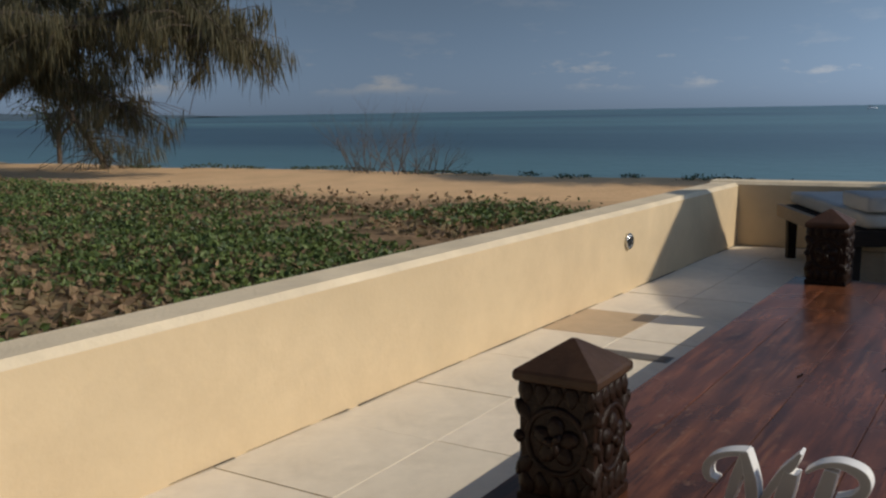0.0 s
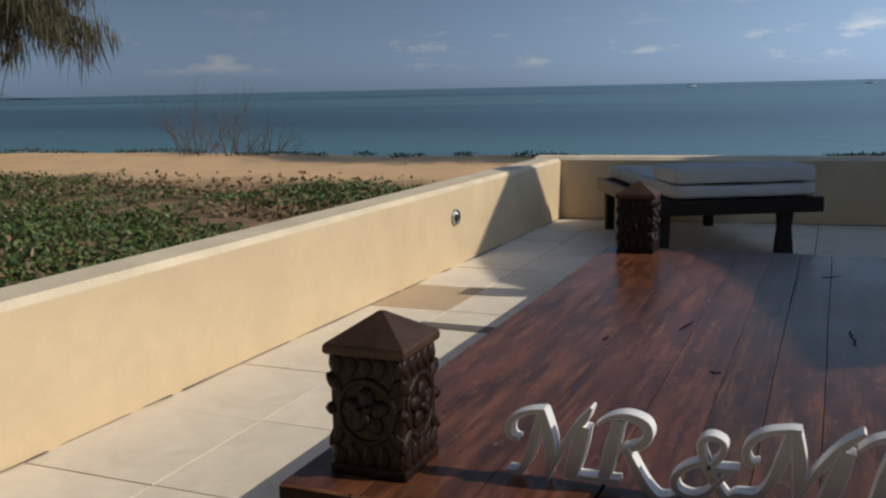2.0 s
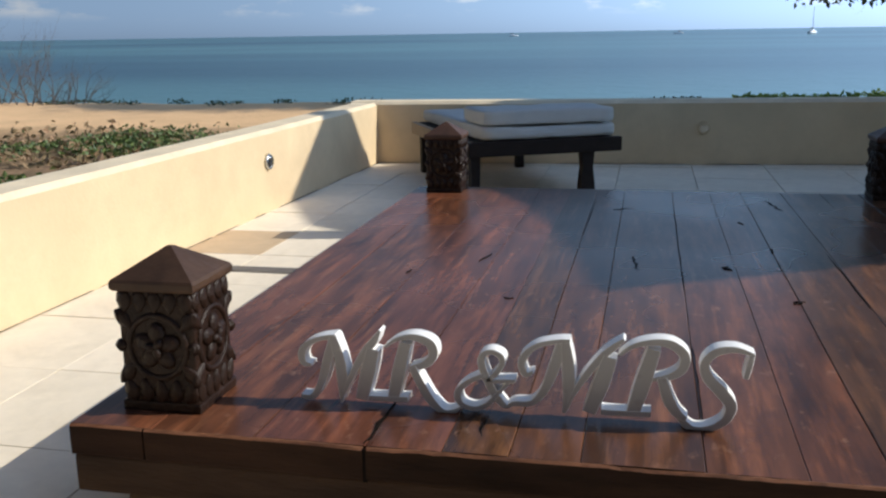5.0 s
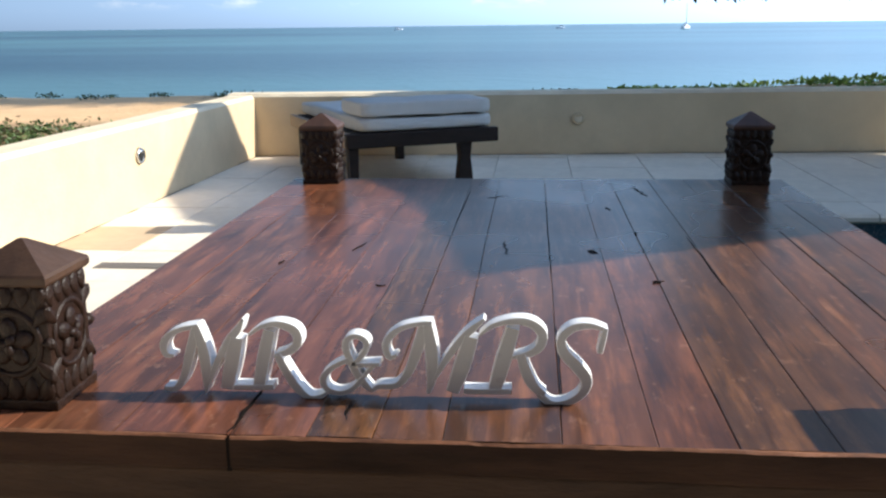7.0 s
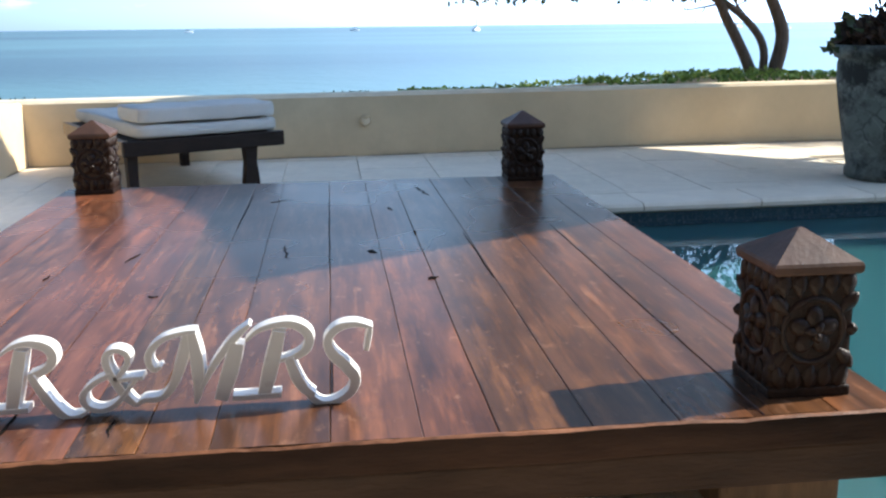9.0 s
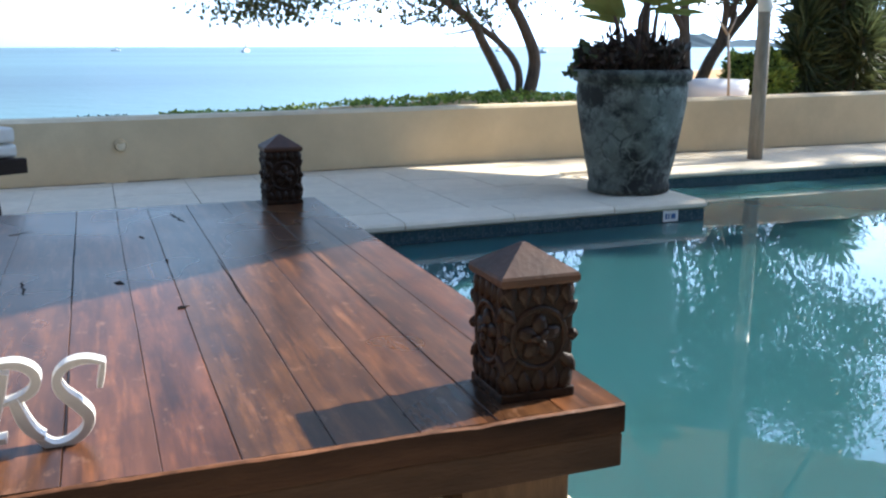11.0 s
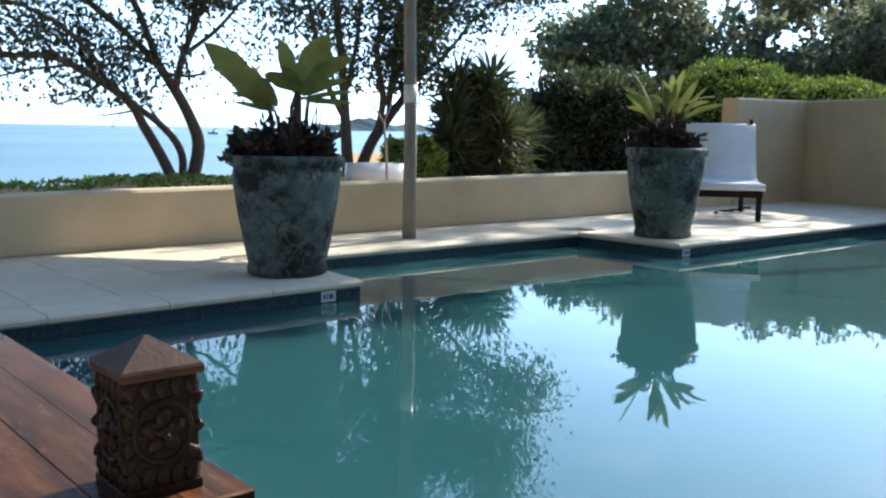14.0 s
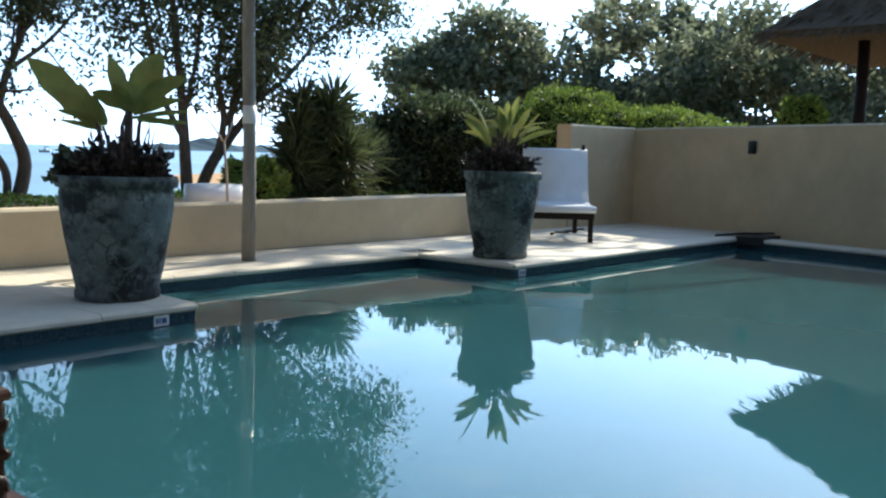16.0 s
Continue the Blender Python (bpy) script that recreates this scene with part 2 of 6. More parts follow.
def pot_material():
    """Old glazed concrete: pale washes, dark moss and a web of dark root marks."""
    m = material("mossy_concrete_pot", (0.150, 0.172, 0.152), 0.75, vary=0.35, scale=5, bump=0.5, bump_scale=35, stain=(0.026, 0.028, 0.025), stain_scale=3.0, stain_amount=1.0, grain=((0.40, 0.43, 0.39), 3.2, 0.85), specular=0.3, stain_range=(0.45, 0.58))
    n, l = m.node_tree.nodes, m.node_tree.links
    b = n["Principled BSDF"]
    co = next(q for q in n if q.type == "TEX_COORD")
    warp = n.new("ShaderNodeTexNoise")
    warp.inputs["Scale"].default_value, warp.inputs["Detail"].default_value = 5.0, 3
    l.new(co.outputs["Object"], warp.inputs["Vector"])
    add = n.new("ShaderNodeMixRGB")
    add.blend_type = "ADD"
    add.inputs[0].default_value = 0.22
    l.new(co.outputs["Object"], add.inputs[1])
    l.new(warp.outputs["Color"], add.inputs[2])
    colour = b.inputs["Base Color"].links[0].from_socket
    for scale, wide, tint, amount in ((5.5, 0.055, (0.020, 0.022, 0.020, 1), 0.9), (3.7, 0.030, (0.42, 0.45, 0.41, 1), 0.25)):
        v = n.new("ShaderNodeTexVoronoi")
        v.feature = "DISTANCE_TO_EDGE"
        v.inputs["Scale"].default_value = scale
        l.new(add.outputs[0], v.inputs["Vector"])
        r = n.new("ShaderNodeMapRange")
        for k, q in enumerate((0.0, wide, amount, 0.0)):
            r.inputs[k + 1].default_value = q
        l.new(v.outputs["Distance"], r.inputs[0])
        gate = n.new("ShaderNodeMath")
        gate.operation = "MULTIPLY"
        part_of = n.new("ShaderNodeMapRange")
        for k, q in enumerate((0.40, 0.58, 0.0, 1.0)):
            part_of.inputs[k + 1].default_value = q
        l.new(warp.outputs[0], part_of.inputs[0])
        l.new(r.outputs[0], gate.inputs[0])
        l.new(part_of.outputs[0], gate.inputs[1])
        x = n.new("ShaderNodeMixRGB")
        x.inputs[2].default_value = tint
        l.new(gate.outputs[0], x.inputs[0])
        l.new(colour, x.inputs[1])
        colour = x.outputs[0]
    l.new(colour, b.inputs["Base Color"])
    return m


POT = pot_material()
SOIL = material("potting_soil", (0.05, 0.035, 0.025), 0.95, vary=0.4, scale=20, bump=0.6, bump_scale=60)
BARK = material("grey_brown_bark", (0.11, 0.085, 0.065), 0.9, vary=0.35, scale=9, bump=0.7, bump_scale=30, stretch=(3, 3, 0.7), specular=0.2)
# greyed and lightened: haze over the far trees is put into this colour
LEAF = material("tree_leaf", (0.21, 0.24, 0.15), 0.4, vary=0.2, bump=0, island=0.5, translucent=0.5)
LEAF_DARK = material("dark_shrub_leaf", (0.068, 0.092, 0.040), 0.5, vary=0.25, bump=0, island=0.5, translucent=0.35)
LEAF_BRIGHT = material("bright_hedge_leaf", (0.19, 0.27, 0.05), 0.62, vary=0.2, bump=0, island=0.45, translucent=0.3)
LEAF_CREEPER = material("creeper_leaf", (0.082, 0.125, 0.032), 0.55, vary=0.25, bump=0, island=0.55, translucent=0.2)
NEEDLE = material("casuarina_needle", (0.105, 0.092, 0.042), 0.7, vary=0.25, bump=0, island=0.5, translucent=0.35)
BIGLEAF = material("broad_pale_leaf", (0.23, 0.26, 0.075), 0.42, vary=0.25, scale=9, bump=0.2, bump_scale=30, stain=(0.30, 0.20, 0.06), stain_scale=4, stain_amount=0.5, translucent=0.35)
REDLEAF = material("dark_red_leaf", (0.050, 0.032, 0.022), 0.5, vary=0.3, bump=0, island=0.5)
STALK = material("brown_leaf_stalk", (0.085, 0.045, 0.030), 0.6, vary=0.3, scale=12, bump=0.2, bump_scale=50)
# near-black, for solid cores that stand in for the shade inside foliage
INNER_SHADE = material("inner_foliage_shade", (0.018, 0.022, 0.011), 0.95, vary=0.4, scale=6, bump=0.5, bump_scale=20, specular=0.05)
STRAW = material("dry_grass_blade", (0.22, 0.155, 0.080), 0.8, vary=0.25, bump=0, island=0.5, translucent=0.2)
DRY = material("dry_twig", (0.11, 0.09, 0.075), 0.9, vary=0.2, bump=0)
CHROME = material("brushed_steel", (0.62, 0.62, 0.60), 0.25, metal=1.0, vary=0.05, bump=0)
BLACK = material("black_fitting", (0.02, 0.02, 0.02), 0.5, vary=0.2, bump=0)
BASIN = material("pool_plaster", (0.19, 0.47, 0.46), 0.8, vary=0.08, scale=1.2, bump=0.1, bump_scale=20, specular=0.1)
THATCH = material("thatch", (0.14, 0.115, 0.085), 0.95, vary=0.35, scale=12, bump=0.9, bump_scale=60, stretch=(1, 1, 5), specular=0.1)
HULL = material("white_hull_paint", (0.72, 0.73, 0.74), 0.4, vary=0.05, scale=3, bump=0)
BLUEPAINT = material("sign_blue", (0.05, 0.13, 0.3), 0.4, vary=0.05, bump=0)
HILL = material("hazy_hill", (0.10, 0.14, 0.17), 1.0, vary=0.2, scale=0.02, bump=0, specular=0.0)


def band_material():
    """Small blue-grey mosaic along the waterline."""
    m = material("waterline_mosaic", (0.05, 0.085, 0.12), 0.25, vary=0.2, scale=30, bump=0)
    n, l = m.node_tree.nodes, m.node_tree.links
    b = n["Principled BSDF"]
    br = n.new("ShaderNodeTexBrick")
    br.offset = 0
    br.inputs["Scale"].default_value = 1
    br.inputs["Brick Width"].default_value, br.inputs["Row Height"].default_value, br.inputs["Mortar Size"].default_value = 0.05, 0.05, 0.003
    br.inputs["Color1"].default_value, br.inputs["Color2"].default_value, br.inputs["Mortar"].default_value = (0.020, 0.058, 0.078, 1), (0.034, 0.078, 0.098, 1), (0.046, 0.080, 0.092, 1)
    g = n.new("ShaderNodeTexCoord")
    s = n.new("ShaderNodeSeparateXYZ")
    a = n.new("ShaderNodeMath")
    c = n.new("ShaderNodeCombineXYZ")
    l.new(g.outputs["Object"], s.inputs[0])
    l.new(s.outputs[0], a.inputs[0])
    l.new(s.outputs[1], a.inputs[1])
    l.new(a.outputs[0], c.inputs[0])
    l.new(s.outputs[2], c.inputs[1])
    l.new(c.outputs[0], br.inputs["Vector"])
    l.new(br.outputs[0], b.inputs["Base Color"])
    return m


MOSAIC = band_material()


def water_material():
    """Faintly milky pool water: light scatters inside it, and its skin mirrors."""
    m = bpy.data.materials.new("pool_water")
    m.use_nodes = True
    n, l = m.node_tree.nodes, m.node_tree.links
    b = n["Principled BSDF"]
    b.inputs["Base Color"].default_value = (0.027, 0.106, 0.119, 1)
    b.inputs["Roughness"].default_value, b.inputs["IOR"].default_value = 0.018, 1.52
    b.inputs["Subsurface Weight"].default_value, b.inputs["Subsurface Scale"].default_value = 1.0, 0.8
    b.inputs["Subsurface Radius"].default_value = (0.6, 1.0, 1.0)
    co = n.new("ShaderNodeTexCoord")
    t = n.new("ShaderNodeTexNoise")
    t.inputs["Scale"].default_value, t.inputs["Detail"].default_value = 2.2, 2
    l.new(co.outputs["Object"], t.inputs["Vector"])
    bp = n.new("ShaderNodeBump")
    bp.inputs["Strength"].default_value, bp.inputs["Distance"].default_value = 1.0, 0.0011
    l.new(t.outputs[0], bp.inputs["Height"])
    l.new(bp.outputs[0], b.inputs["Normal"])
    return m


POOLWATER = water_material()


def sea_material():
    m = bpy.data.materials.new("sea_water")
    m.use_nodes = True
    n, l = m.node_tree.nodes, m.node_tree.links
    b = n["Principled BSDF"]
    co = n.new("ShaderNodeTexCoord")
    mp = n.new("ShaderNodeMapping")
    mp.inputs["Scale"].default_value = (0.004, 0.018, 1)
    l.new(co.outputs["Object"], mp.inputs[0])
    t = n.new("ShaderNodeTexNoise")
    t.inputs["Scale"].default_value, t.inputs["Detail"].default_value = 1.0, 5
    l.new(mp.outputs[0], t.inputs["Vector"])
    r = n.new("ShaderNodeValToRGB")
    r.color_ramp.elements[0].position, r.color_ramp.elements[0].color = 0.38, (0.013, 0.056, 0.086, 1)
    r.color_ramp.elements[1].position, r.color_ramp.elements[1].color = 0.64, (0.072, 0.178, 0.195, 1)
    l.new(t.outputs[0], r.inputs[0])
    l.new(r.outputs[0], b.inputs["Base Color"])
    b.inputs["Roughness"].default_value, b.inputs["IOR"].default_value = 0.28, 1.33
    w = n.new("ShaderNodeTexNoise")
    w.inputs["Scale"].default_value, w.inputs["Detail"].default_value = 0.9, 4
    l.new(co.outputs["Object"], w.inputs["Vector"])
    bp = n.new("ShaderNodeBump")
    bp.inputs["Strength"].default_value, bp.inputs["Distance"].default_value = 0.35, 0.25
    l.new(w.outputs[0], bp.inputs["Height"])
    l.new(bp.outputs[0], b.inputs["Normal"])
    return m


SEA = sea_material()


def ground_material():
    """Beach sand, with dry litter and dark soil under the creepers near the terrace."""
    m = material("beach_sand", (0.66, 0.43, 0.235), 0.95, vary=0.10, scale=1.5, bump=0.6, bump_scale=14, bump_depth=0.03, specular=0.1)
    n, l = m.node_tree.nodes, m.node_tree.links
    b = n["Principled BSDF"]
    sand = b.inputs["Base Color"].links[0].from_socket
    co = n.new("ShaderNodeTexCoord")
    s = n.new("ShaderNodeSeparateXYZ")
    l.new(co.outputs["Object"], s.inputs[0])
    t = n.new("ShaderNodeTexNoise")
    t.inputs["Scale"].default_value, t.inputs["Detail"].default_value = 0.9, 6
    l.new(co.outputs["Object"], t.inputs["Vector"])
    a = n.new("ShaderNodeMath")
    a.operation = "MULTIPLY_ADD"
    a.inputs[1].default_value = 3.0
    l.new(t.outputs[0], a.inputs[0])
    l.new(s.outputs[1], a.inputs[2])
    mr = n.new("ShaderNodeMapRange")
    mr.inputs[1].default_value, mr.inputs[2].default_value, mr.inputs[3].default_value, mr.inputs[4].default_value = 7.4, 8.8, 1, 0
    l.new(a.outputs[0], mr.inputs[0])
    litter = n.new("ShaderNodeValToRGB")
    litter.color_ramp.elements[0].position, litter.color_ramp.elements[0].color = 0.38, (0.10, 0.075, 0.042, 1)
    litter.color_ramp.elements[1].position, litter.color_ramp.elements[1].color = 0.66, (0.34, 0.22, 0.13, 1)
    t2 = n.new("ShaderNodeTexNoise")
    t2.inputs["Scale"].default_value, t2.inputs["Detail"].default_value = 2.6, 8
    l.new(co.outputs["Object"], t2.inputs["Vector"])
    l.new(t2.outputs[0], litter.inputs[0])
    x = n.new("ShaderNodeMixRGB")
    l.new(mr.outputs[0], x.inputs[0])
    l.new(sand, x.inputs[1])
    l.new(litter.outputs[0], x.inputs[2])
    l.new(x.outputs[0], b.inputs["Base Color"])
    return m


SAND = ground_material()


# ---- builders ----
def part(name, bm, mat, parent=None, label="", smooth=False):
    """Links a bmesh as one mesh object under a thing or under a part."""
    me = bpy.data.meshes.new(name)
    bm.to_mesh(me)
    bm.free()
    for m in (mat if isinstance(mat, (list, tuple)) else [mat]):
        me.materials.append(m)
    if smooth:
        for p in me.polygons:
            p.use_smooth = True
    ob = new(name, me)
    ob.parent = parent
    return tagged(ob, label)


def thing(name, m, label, category, group="", kind=""):
    ob = new(name)
    ob.empty_display_size = 0.1
    ob.matrix_basis = m
    return tagged(ob, label, category, group, kind)


def box(bm, a, b, bevel=0.0, turn=None):
    made = bmesh.ops.create_cube(bm, size=1)["verts"]
    for v in made:
        v.co = Vector([a[i] if v.co[i] < 0 else b[i] for i in range(3)])
    if bevel:
        edges = list({e for v in made for e in v.link_edges})
        out = bmesh.ops.bevel(bm, geom=edges, offset=bevel, segments=2, affect="EDGES", profile=0.6)
        made = list({v for f in out["faces"] for v in f.verts} | {v for v in made if v.is_valid})
    if turn is not None:
        for v in made:
            v.co = turn @ v.co
    return made


def tube(bm, pts, radii, seg=8):
    """A tapered tube along a bent line, closed at both ends."""
    pts = [Vector([float(c) for c in p]) for p in pts]
    radii = [float(r) for r in radii]
    rings, side = [], None
    for i, p in enumerate(pts):
        d = (pts[min(i + 1, len(pts) - 1)] - pts[max(i - 1, 0)]).normalized()
        if side is None:
            side = d.orthogonal().normalized()
        side = (side - d * side.dot(d)).normalized()
        up = d.cross(side)
        rings.append([bm.verts.new(p + radii[i] * (math.cos(k * math.tau / seg) * side + math.sin(k * math.tau / seg) * up)) for k in range(seg)])
    for r, q in zip(rings, rings[1:]):
        for k in range(seg):
            bm.faces.new((r[k], r[(k + 1) % seg], q[(k + 1) % seg], q[k]))
    bm.faces.new(rings[0][::-1])
    bm.faces.new(rings[-1])


def lathe(bm, profile, seg=32, wobble=0.0):
    rings = []
    for r, z in profile:
        rings.append([bm.verts.new((r * (1 + wobble * noise.noise((math.cos(k * math.tau / seg) * 2, math.sin(k * math.tau / seg) * 2, z * 3))) * math.cos(k * math.tau / seg),
                                    r * (1 + wobble * noise.noise((math.cos(k * math.tau / seg) * 2, math.sin(k * math.tau / seg) * 2, z * 3))) * math.sin(k * math.tau / seg), z)) for k in range(seg)])
    for a, b in zip(rings, rings[1:]):
        for k in range(seg):
            bm.faces.new((a[k], a[(k + 1) % seg], b[(k + 1) % seg], b[k]))
    bm.faces.new(rings[0][::-1])
    bm.faces.new(rings[-1])


def ellipsoid(bm, c, r, sub=2, turn=None):
    made = bmesh.ops.create_icosphere(bm, subdivisions=sub, radius=1)["verts"]
    for v in made:
        q = Vector((v.co.x * r[0], v.co.y * r[1], v.co.z * r[2]))
        v.co = Vector(c) + (turn @ q if turn is not None else q)
    return made


def smooth_line(pts, n=6):
    """Points of a smooth curve through the given ones (any number of coordinates)."""
    p = np.array([pts[0], *pts, pts[-1]], float)
    out = []
    for i in range(1, len(p) - 2):
        for k in range(n):
            t = k / n
            out.append(0.5 * (2 * p[i] + (p[i + 1] - p[i - 1]) * t + (2 * p[i - 1] - 5 * p[i] + 4 * p[i + 1] - p[i + 2]) * t * t + (3 * p[i] - p[i - 1] - 3 * p[i + 1] + p[i + 2]) * t ** 3))
    out.append(p[-2])
    return [tuple(float(c) for c in q) for q in out]


def leaf_object(name, places, ways, length, width, mat, parent=None, label="", rng=None, spread=0.35):
    """Many small folded leaves in one mesh: each a narrow rhomb from its place along its way."""
    rng = rng or np.random.default_rng(1)
    p, d = np.array(places, float), np.array(ways, float)
    k = len(p)
    d /= np.linalg.norm(d, axis=1)[:, None] + 1e-9
    side = np.cross(d, rng.normal(size=(k, 3)))
    side /= np.linalg.norm(side, axis=1)[:, None] + 1e-9
    up = np.cross(side, d)
    ln = (length * rng.uniform(1 - spread, 1 + spread, k))[:, None]
    wd = (width * rng.uniform(1 - spread, 1 + spread, k))[:, None]
    v = np.empty((k, 4, 3))
    v[:, 0] = p
    v[:, 1] = p + d * ln * 0.45 + side * wd * 0.5 + up * wd * 0.15
    v[:, 2] = p + d * ln
    v[:, 3] = p + d * ln * 0.45 - side * wd * 0.5 + up * wd * 0.15
    me = bpy.data.meshes.new(name)
    me.from_pydata(v.reshape(-1, 3).tolist(), [], np.arange(4 * k).reshape(-1, 4).tolist())
    me.materials.append(mat)
    ob = new(name, me)
    ob.parent = parent
    return tagged(ob, label)


def rand_dirs(rng, k, bias=(0, 0, 0)):
    d = rng.normal(size=(k, 3)) + np.array(bias)
    return d / np.linalg.norm(d, axis=1)[:, None]


def inside(poly, x, y):
    hit = False
    for (x1, y1), (x2, y2) in zip(poly, poly[1:] + poly[:1]):
        if (y1 > y) != (y2 > y) and x < (x2 - x1) * (y - y1) / (y2 - y1) + x1:
            hit = not hit
    return hit


# ---- ground, sea and far shore ----
TERRACE = [(-1.32, -9.0), (-1.22, 5.25), (3.3, 5.52), (9.5, 5.6), (14.4, 5.65), (14.1, 3.6), (13.3, 1.3), (9.6, -9.0)]


def ease(a, b, x):
    t = min(1, max(0, (x - a) / (b - a)))
    return t * t * (3 - 2 * t)


def ground_z(x, y):
    crest = 9.7 + 0.9 * ease(0, 7, x) + 40 * ease(34, 50, x) + 0.3 * noise.noise((x * 0.2, 3, 0))
    z = 0.07 + 0.13 * ease(2, 7, x) + 0.05 * noise.noise((x * 0.5, y * 0.5, 0)) + 0.025 * noise.noise((x * 1.7, y * 1.7, 5))
    z += 0.03 * math.exp(-((y - crest) / 1.2) ** 2)
    return z - 3.4 * ease(crest, crest + 9, y)


def build_ground():
    xs = [-4500, -1500, -500, -200, -100, -60, -45, *np.arange(-36, 36.1, 0.5), 45, 60, 100, 200, 500, 1500, 4500]
    ys = [-4500, -1500, -500, -200, -80, -40, -25, *np.arange(-16, 20.1, 0.5), 25, 40, 100, 400, 1500, 4500]
    verts = [(x, y, -2.6 if inside(TERRACE, x, y) else ground_z(x, y)) for y in ys for x in xs]
    w = len(xs)
    faces = [(j * w + i, j * w + i + 1, (j + 1) * w + i + 1, (j + 1) * w + i) for j in range(len(ys) - 1) for i in range(w - 1)]
    me = bpy.data.meshes.new("ground")
    me.from_pydata(verts, [], faces)
    me.materials.append(SAND)
    for p in me.polygons:
        p.use_smooth = True
    return tagged(new("ground", me), "tan beach sand with leaf litter behind the wall", "ground", kind="structure")


build_ground()
bm = bmesh.new()
for q in ((-4600, 11, -1.7), (4600, 11, -1.7), (4600, 4400, -1.7), (-4600, 4400, -1.7)):
    bm.verts.new(q)
bm.faces.new(bm.verts)
tagged(part("water", bm, SEA), "calm blue sea with faint darker bands", "sea", kind="structure")


def far_hill(x0, x1, y, top, seed):
    bm = bmesh.new()
    k = 60
    rows = []
    for j, back in enumerate((0, 60, 160)):
        row = []
        for i in range(k + 1):
            f = i / k
            h = top * (math.sin(math.pi * f) ** 0.7) * (0.6 + 0.6 * noise.noise((f * 5 + seed, 1, seed)) + 0.25 * noise.noise((f * 23, 4, seed)))
            row.append(bm.verts.new((x0 + (x1 - x0) * f, y + back, -2.0 if j != 1 else max(-1.5, h))))
        rows.append(row)
    for a, b in zip(rows, rows[1:]):
        for i in range(k):
            bm.faces.new((a[i], a[i + 1], b[i + 1], b[i]))
    return tagged(part("backdrop", bm, HILL, smooth=True), "low hazy headland far across the bay", "headland", kind="structure")


far_hill(590, 800, 900, 17, 2.3)
far_hill(-1800, -1010, 900, 18, 7.7)

# ---- terrace walls ----
def wall_run(name, pts, tops, thick, label, bottom=-0.6):
    """A rendered garden wall along a bent line of inner-face points; its body lies to the left of the line."""
    bm = bmesh.new()
    p = [Vector((*q, 0)) for q in pts]
    offs = []
    for i in range(len(p)):
        d1 = (p[i] - p[max(i - 1, 0)]).normalized() if i else (p[1] - p[0]).normalized()
        d2 = (p[min(i + 1, len(p) - 1)] - p[i]).normalized() if i < len(p) - 1 else d1
        n1, n2 = Vector((-d1.y, d1.x, 0)), Vector((-d2.y, d2.x, 0))
        b = (n1 + n2).normalized()
        offs.append(b * thick / max(0.3, b.dot(n1)))
    r = 0.022
    rings = []
    for q, o, t in zip(p, offs, tops):
        u = o.normalized()
        prof = [(q, bottom), (q, t - r), (q + u * r, t), (q + o - u * r, t), (q + o, t - r), (q + o, bottom)]
        rings.append([bm.verts.new((a.x, a.y, z)) for a, z in prof])
    for a, b in zip(rings, rings[1:]):
        for k in range(5):
            f = bm.faces.new((a[k], b[k], b[k + 1], a[k + 1]))
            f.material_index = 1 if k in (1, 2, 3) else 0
    bm.faces.new(rings[0])
    bm.faces.new(rings[-1][::-1])
    bmesh.ops.recalc_face_normals(bm, faces=bm.faces)
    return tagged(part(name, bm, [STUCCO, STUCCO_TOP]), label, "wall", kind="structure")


def west_x(y):
    return -1.205 + 0.0245 * y


def dense(a, b, k, fa, fb):
    return [((a[0] + (b[0] - a[0]) * i / k, a[1] + (b[1] - a[1]) * i / k), fa + (fb - fa) * i / k) for i in range(k + 1)]


W = dense((west_x(-9), -9), (west_x(5.13), 5.13), 6, 0.44, 0.445)
wall_run("wall_west", [q for q, _ in W], [t for _, t in W], 0.2, "low cream-rendered garden wall with a paler top")
N = [((-1.28, 5.118), 0.455), ((0.9, 5.235), 0.455), ((3.3, 5.40), 0.456), ((6.5, 5.42), 0.475), ((9.5, 5.46), 0.50), ((12.47, 5.5), 0.50)]
wall_run("wall_north", [q for q, _ in N], [t for _, t in N], 0.22, "low cream-rendered wall facing the sea, in shade")
Tt = [((12.45, 5.48), 1.465), ((14.3, 5.50), 1.48), ((13.95, 3.65), 1.50), ((13.19, 1.45), 1.51), ((9.6, -9), 1.52)]
wall_run("wall_east", [q for q, _ in Tt], [t for _, t in Tt], 0.24, "taller cream-rendered boundary wall beside the pool")
S = [((9.6, -9.0), 1.5), ((-1.42, -9.0), 0.6)]
wall_run("wall_south", [q for q, _ in S], [t for _, t in S], 0.24, "plain rendered wall closing the terrace")

# plain unseen walls behind the walk, added over the terrace to block southern sky
for a, b in (((-1.2, -3.4), (1.66, -3.1)), ((1.66, -4.4), (11.2, -4.1))):
    bm = bmesh.new()
    box(bm, (*a, -0.3), (*b, 6.5), 0.01)
    tagged(part("wall_house", bm, SKY_BLOCKER), "plain brown unseen wall added to block the southern sky", "wall", kind="structure")

